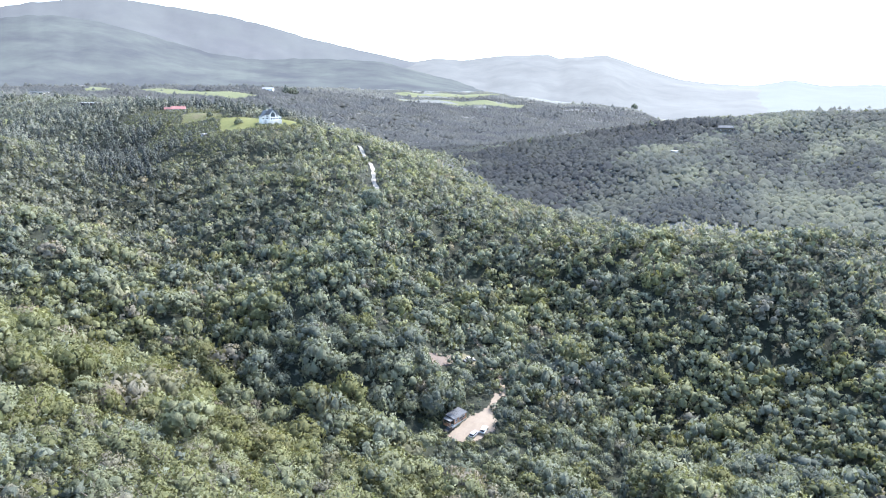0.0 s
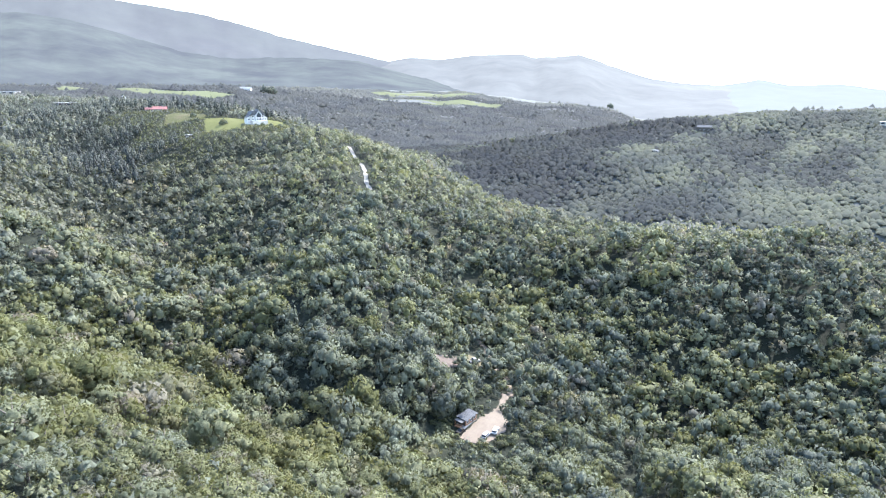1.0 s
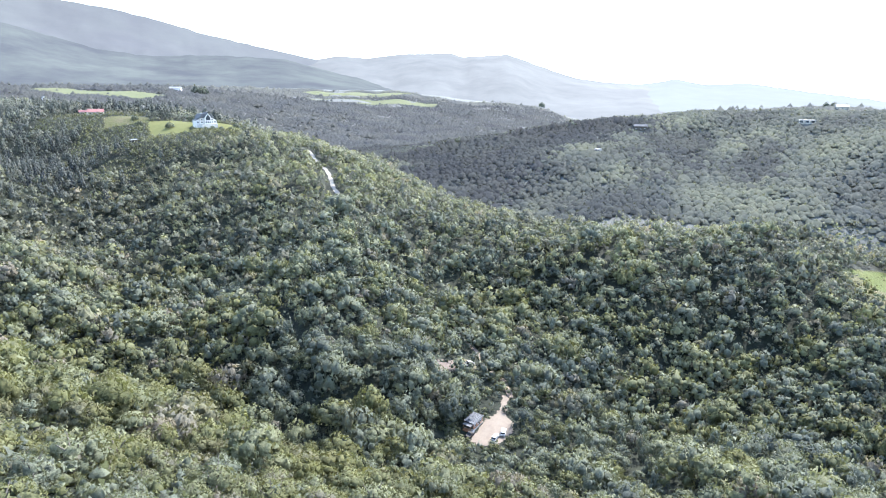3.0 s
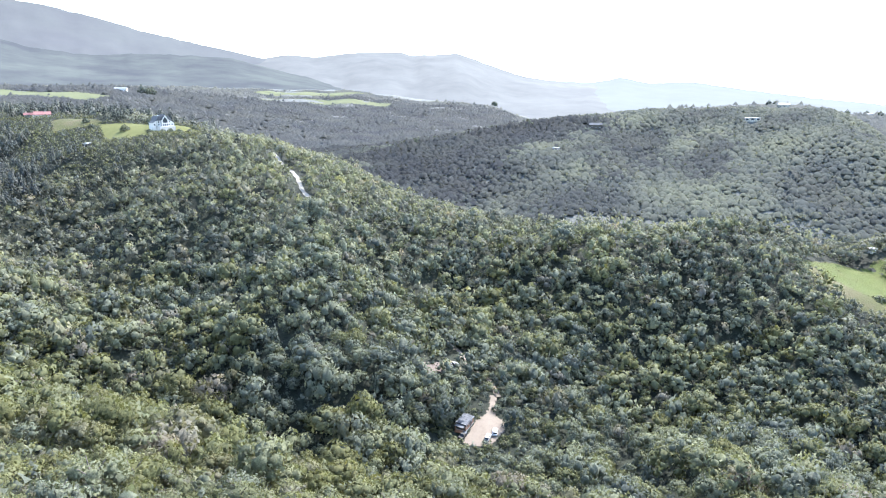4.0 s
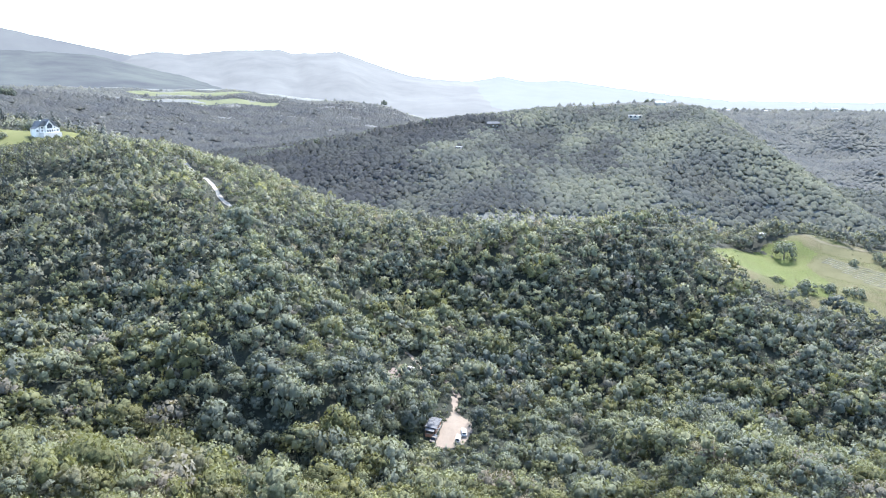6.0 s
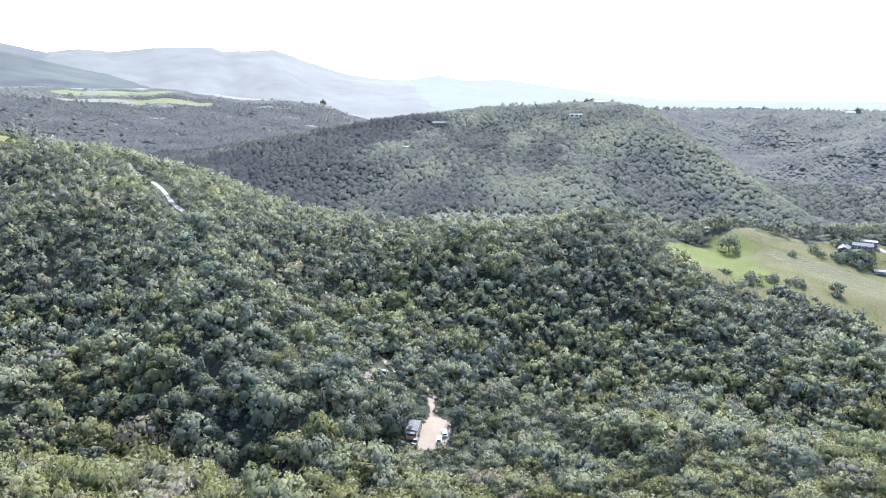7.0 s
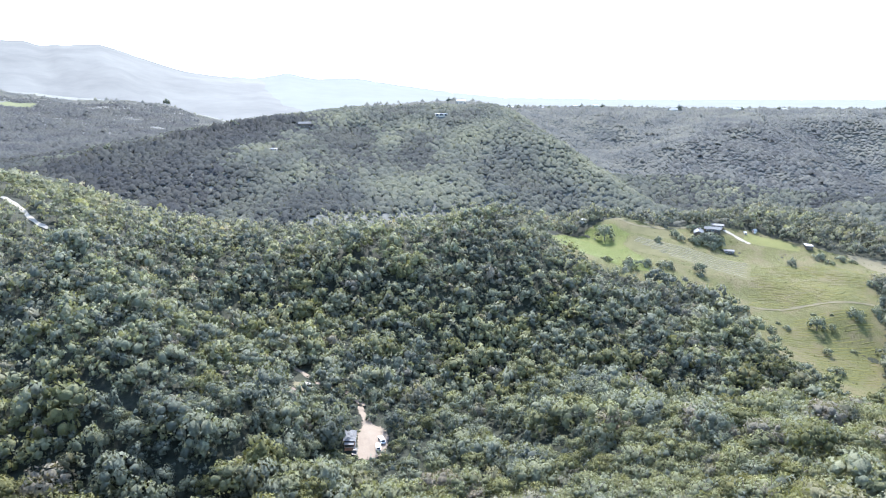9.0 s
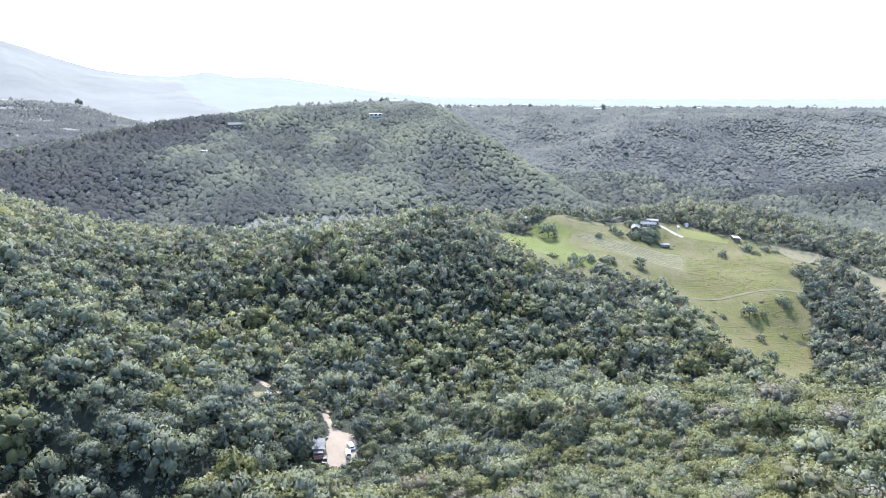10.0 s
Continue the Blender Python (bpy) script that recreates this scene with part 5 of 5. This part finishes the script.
def tree_model(name, label, seed, sprays, size, tint, group, squat=1.0, bare=0.5, lobes=12):
    """A tree about 2 m in crown width and 2 m high: scaled when it is planted."""
    r = np.random.default_rng(seed)
    e = tagged(new(name), label, "tree", group)
    part("trunk", trunk_bmesh(0.55 + bare, 0.075), BARK, e)
    v, nrm, t = full_crown(r, lobes, sprays, size, inner=0.6)
    v[:, 2] = v[:, 2] * squat + bare
    me = tint_mesh(mesh_from("crown", v, t, LEAVES, True, nrm), np.full(len(v), tint))
    crown = new("crown", me)
    crown.parent = e
    return e


def plant(model, x, y, radius, turn):
    """Copies the model, with its scale set on the parts' empty."""
    ob = copy_thing(model, pose(x, y, float(ground_z(x, y)) - 0.25, 0, 0, turn))
    ob.scale = (radius, radius, radius)
    return ob


HILL_MODELS = [tree_model("tree", lab, 30 + k, 820, 0.066, tint, "trees on the near hillside", 1.0, bare)
               for k, (lab, tint, bare) in enumerate([("yellow-green broad-crowned tree on the near hillside", 0.62, 0.3), ("pale olive scrub tree on the near hillside", 0.7, 0.2),
                                                      ("mid-green rounded tree on the near hillside", 0.44, 0.4), ("light green leafy tree on the near hillside", 0.56, 0.35),
                                                      ("greyish sparse-leaved tree on the near hillside", 0.88, 0.4), ("deep green tree on the near hillside", 0.3, 0.5),
                                                      ("yellowish flowering scrub tree on the near hillside", 0.78, 0.2), ("grey-green shrubby tree on the near hillside", 0.88, 0.25)])]
x, y = scatter(7.0, lambda x, y, d: is_near_hill(x, y) & (d > 40), (-140, 40), (100, 140))
used = set()
for i in range(len(x)):
    k = int(rng.choice(8, p=[0.18, 0.14, 0.16, 0.18, 0.09, 0.09, 0.06, 0.1]))
    used.add(k)
    plant(HILL_MODELS[k], float(x[i]), float(y[i]), float(np.clip(rng.lognormal(math.log(3.5), 0.3), 1.8, 6)), float(rng.uniform(0, 360)))

x, y = scatter(3.8, lambda x, y, d: is_near_hill(x, y) & (d > 40), (-140, 40), (100, 140))
rad = np.clip(rng.lognormal(math.log(2.0), 0.3, len(x)), 1.0, 3.6)
wood("hillside_scrub", "low yellowish-green scrub between the trees of the near hillside", x, y, rad, rad * rng.uniform(0.8, 1.4, len(x)) + 0.6, np.clip(0.5 + 0.14 * patchy(x, y) + rng.normal(0, 0.14, len(x)), 0.2, 0.95), SHAPES_SCRUB, LEAVES)

MEADOW_MODELS = [tree_model("meadow_tree", "dark green bushy tree standing in the meadow", 60, 420, 0.105, 0.3, "trees in the meadow", 1.0, 0.1),
                 tree_model("meadow_tree", "round-crowned tree on a bare trunk in the meadow", 61, 380, 0.105, 0.35, "trees in the meadow", 1.15, 0.75),
                 tree_model("meadow_tree", "small dark conifer-like tree in the meadow", 62, 380, 0.095, 0.25, "trees in the meadow", 1.7, 0.2),
                 tree_model("bush", "low grey-green bush in the meadow grass", 63, 300, 0.115, 0.45, "trees in the meadow", 0.8, 0.0)]
for tx, ty, radius, kind in [(277, 276, 4.3, 1), (245, 236, 4.0, 0), (303, 248, 1.8, 2), (319, 239, 2.0, 2), (279, 205, 2.6, 1), (275, 203, 1.8, 0), (255, 168, 2.8, 0), (252, 171, 2.2, 3), (343, 171, 2.0, 2), (271, 132, 3.0, 1), (295, 120, 3.4, 0),
                             (247, 148, 2.2, 0), (260, 144, 1.8, 0), (236, 142, 2.4, 0), (276, 126, 1.5, 1), (252, 120, 1.6, 1), (235, 111, 2.6, 0), (347, 124, 3.0, 0), (371, 102, 4.2, 0), (375, 90, 4.4, 0), (367, 162, 3.4, 0), (363, 155, 2.8, 3),
                             (379, 152, 2.6, 0), (383, 146, 2.2, 3), (333, 229, 4.2, 0), (337, 226, 5.2, 0), (345, 229, 2.6, 0), (348, 225, 2.0, 3), (327, 233, 3.4, 0), (330, 222, 3.6, 0), (338, 229, 4.2, 0), (345, 244, 2.8, 0), (343, 224, 3.0, 0), (349, 240, 2.4, 0), (356, 238, 2.6, 0), (322, 246, 2.4, 2), (258, 232, 3.2, 0), (266, 222, 3.4, 0), (250, 213, 3.0, 0), (235, 248, 2.6, 3),
                             (262, 150, 1.4, 3), (284, 138, 1.2, 3), (268, 112, 1.6, 3), (288, 130, 1.0, 3), (310, 112, 3.2, 0), (304, 106, 3.0, 0), (322, 106, 3.6, 0), (334, 112, 3.2, 0), (345, 110, 3.4, 0), (355, 118, 3.2, 0), (300, 98, 2.6, 3)]:
    plant(MEADOW_MODELS[kind], tx, ty, radius * 1.6, float(rng.uniform(0, 360)))

YARD_TREE = tree_model("yard_tree", "green broad-leaved tree at the edge of the yard", 66, 420, 0.1, 0.5, "trees round the yard", 1.1, 0.35)
for tx, ty, radius in [(29, 196, 3.0), (31, 202, 3.2), (9, 234, 2.3), (12.5, 237.5, 2.1), (22.8, 199.6, 1.6), (24.4, 202.3, 1.8), (24.8, 206.2, 2.0), (21.5, 230, 2.3), (20, 236, 3.0), (23, 239, 2.6), (14.5, 225, 2.6), (16.5, 192.6, 2.0), (20.5, 194.5, 2.6), (31.5, 209, 2.8), (7, 190.8, 1.6), (1, 193.2, 1.5), (-1, 197, 1.7), (12, 190.2, 1.6), (-3.5, 207, 3.2), (0.5, 212, 3.4), (29, 218, 2.8), (-4.5, 201, 2.2)]:
    plant(YARD_TREE, tx, ty, radius, float(rng.uniform(0, 360)))
x, y = rng.uniform(-7, 12, 150), rng.uniform(193, 215, 150)
m = (line_distance(x, y, [(3, 203.3), (8, 209.3)]) > 3.4) & ~in_polygon(x, y, YARD) & (np.hypot(x - 3, y - 200.2) > 2.8)
x, y = x[m], y[m]
rad = rng.uniform(0.7, 1.5, len(x))
wood("yard_scrub", "small green bushes round the timber cabin", x, y, rad, rad * rng.uniform(0.8, 1.3, len(x)), np.clip(rng.normal(0.5, 0.15, len(x)), 0, 0.85), SHAPES_MID, LEAVES)
x, y = rng.uniform(205, 395, 9000), rng.uniform(86, 298, 9000)
m = in_polygon(x, y, MEADOW) & (patchy(3 * x, 3 * y) + rng.uniform(-0.4, 0.4, len(x)) > 0.55)
x, y = x[m], y[m]
rad = np.clip(rng.lognormal(math.log(0.32), 0.4, len(x)), 0.15, 0.9)
wood("grass_tussocks", "rough tussocks of dry grass over the meadow", x, y, rad, rad * rng.uniform(0.5, 1.0, len(x)), np.zeros(len(x)), SHAPES_PLAIN[:3], GRASS, np.full(len(x), 0.6))
for tx, ty, radius in [(-57, 463, 2.8), (-53, 459, 2.4), (-55.5, 452, 2.6)]:
    plant(YARD_TREE, tx, ty, radius, float(rng.uniform(0, 360)))
GARDEN = tree_model("garden_tree", "dark rounded garden tree beside the white house", 70, 200, 0.16, 0.15, "trees round the white house", 1.2, 0.4)
for tx, ty, radius in [(-184, 573, 4.2), (-168, 600, 5.0), (-160, 604, 5.5), (-148, 566, 2.6), (-153, 564, 2.2), (-141, 569, 2.6), (-134, 574, 2.4), (-163, 562, 2.4), (-132, 590, 3.0), (-215, 596, 3.0), (-222, 610, 3.0)]:
    plant(GARDEN, tx, ty, radius, float(rng.uniform(0, 360)))
TALL = tree_model("pine", "tall dark pine standing above the hill's skyline", 71, 200, 0.16, 0.05, "tall skyline trees", 1.8, 0.6)
for tx, ty, radius in [(295, 903, 6.5), (288, 905, 4.5), (126, 900, 5.5), (132, 905, 5), (586, 1970, 10), (655, 835, 4), (672, 842, 4.5), (700, 850, 4), (-306, 1300, 7), (-318, 1306, 8), (-300, 1308, 7.5)] + [(hx + 14 + 9 * k, hy + 16 - 8 * k, 4.5 + (hx + k) % 3) for hx, hy in PLATEAU_HOUSES for k in (0, 2)]:
    plant(TALL, tx, ty, radius, float(rng.uniform(0, 360)))
for m in HILL_MODELS + MEADOW_MODELS + [GARDEN, TALL, YARD_TREE]:
    for o in (*m.children_recursive, m):
        bpy.data.objects.remove(o)
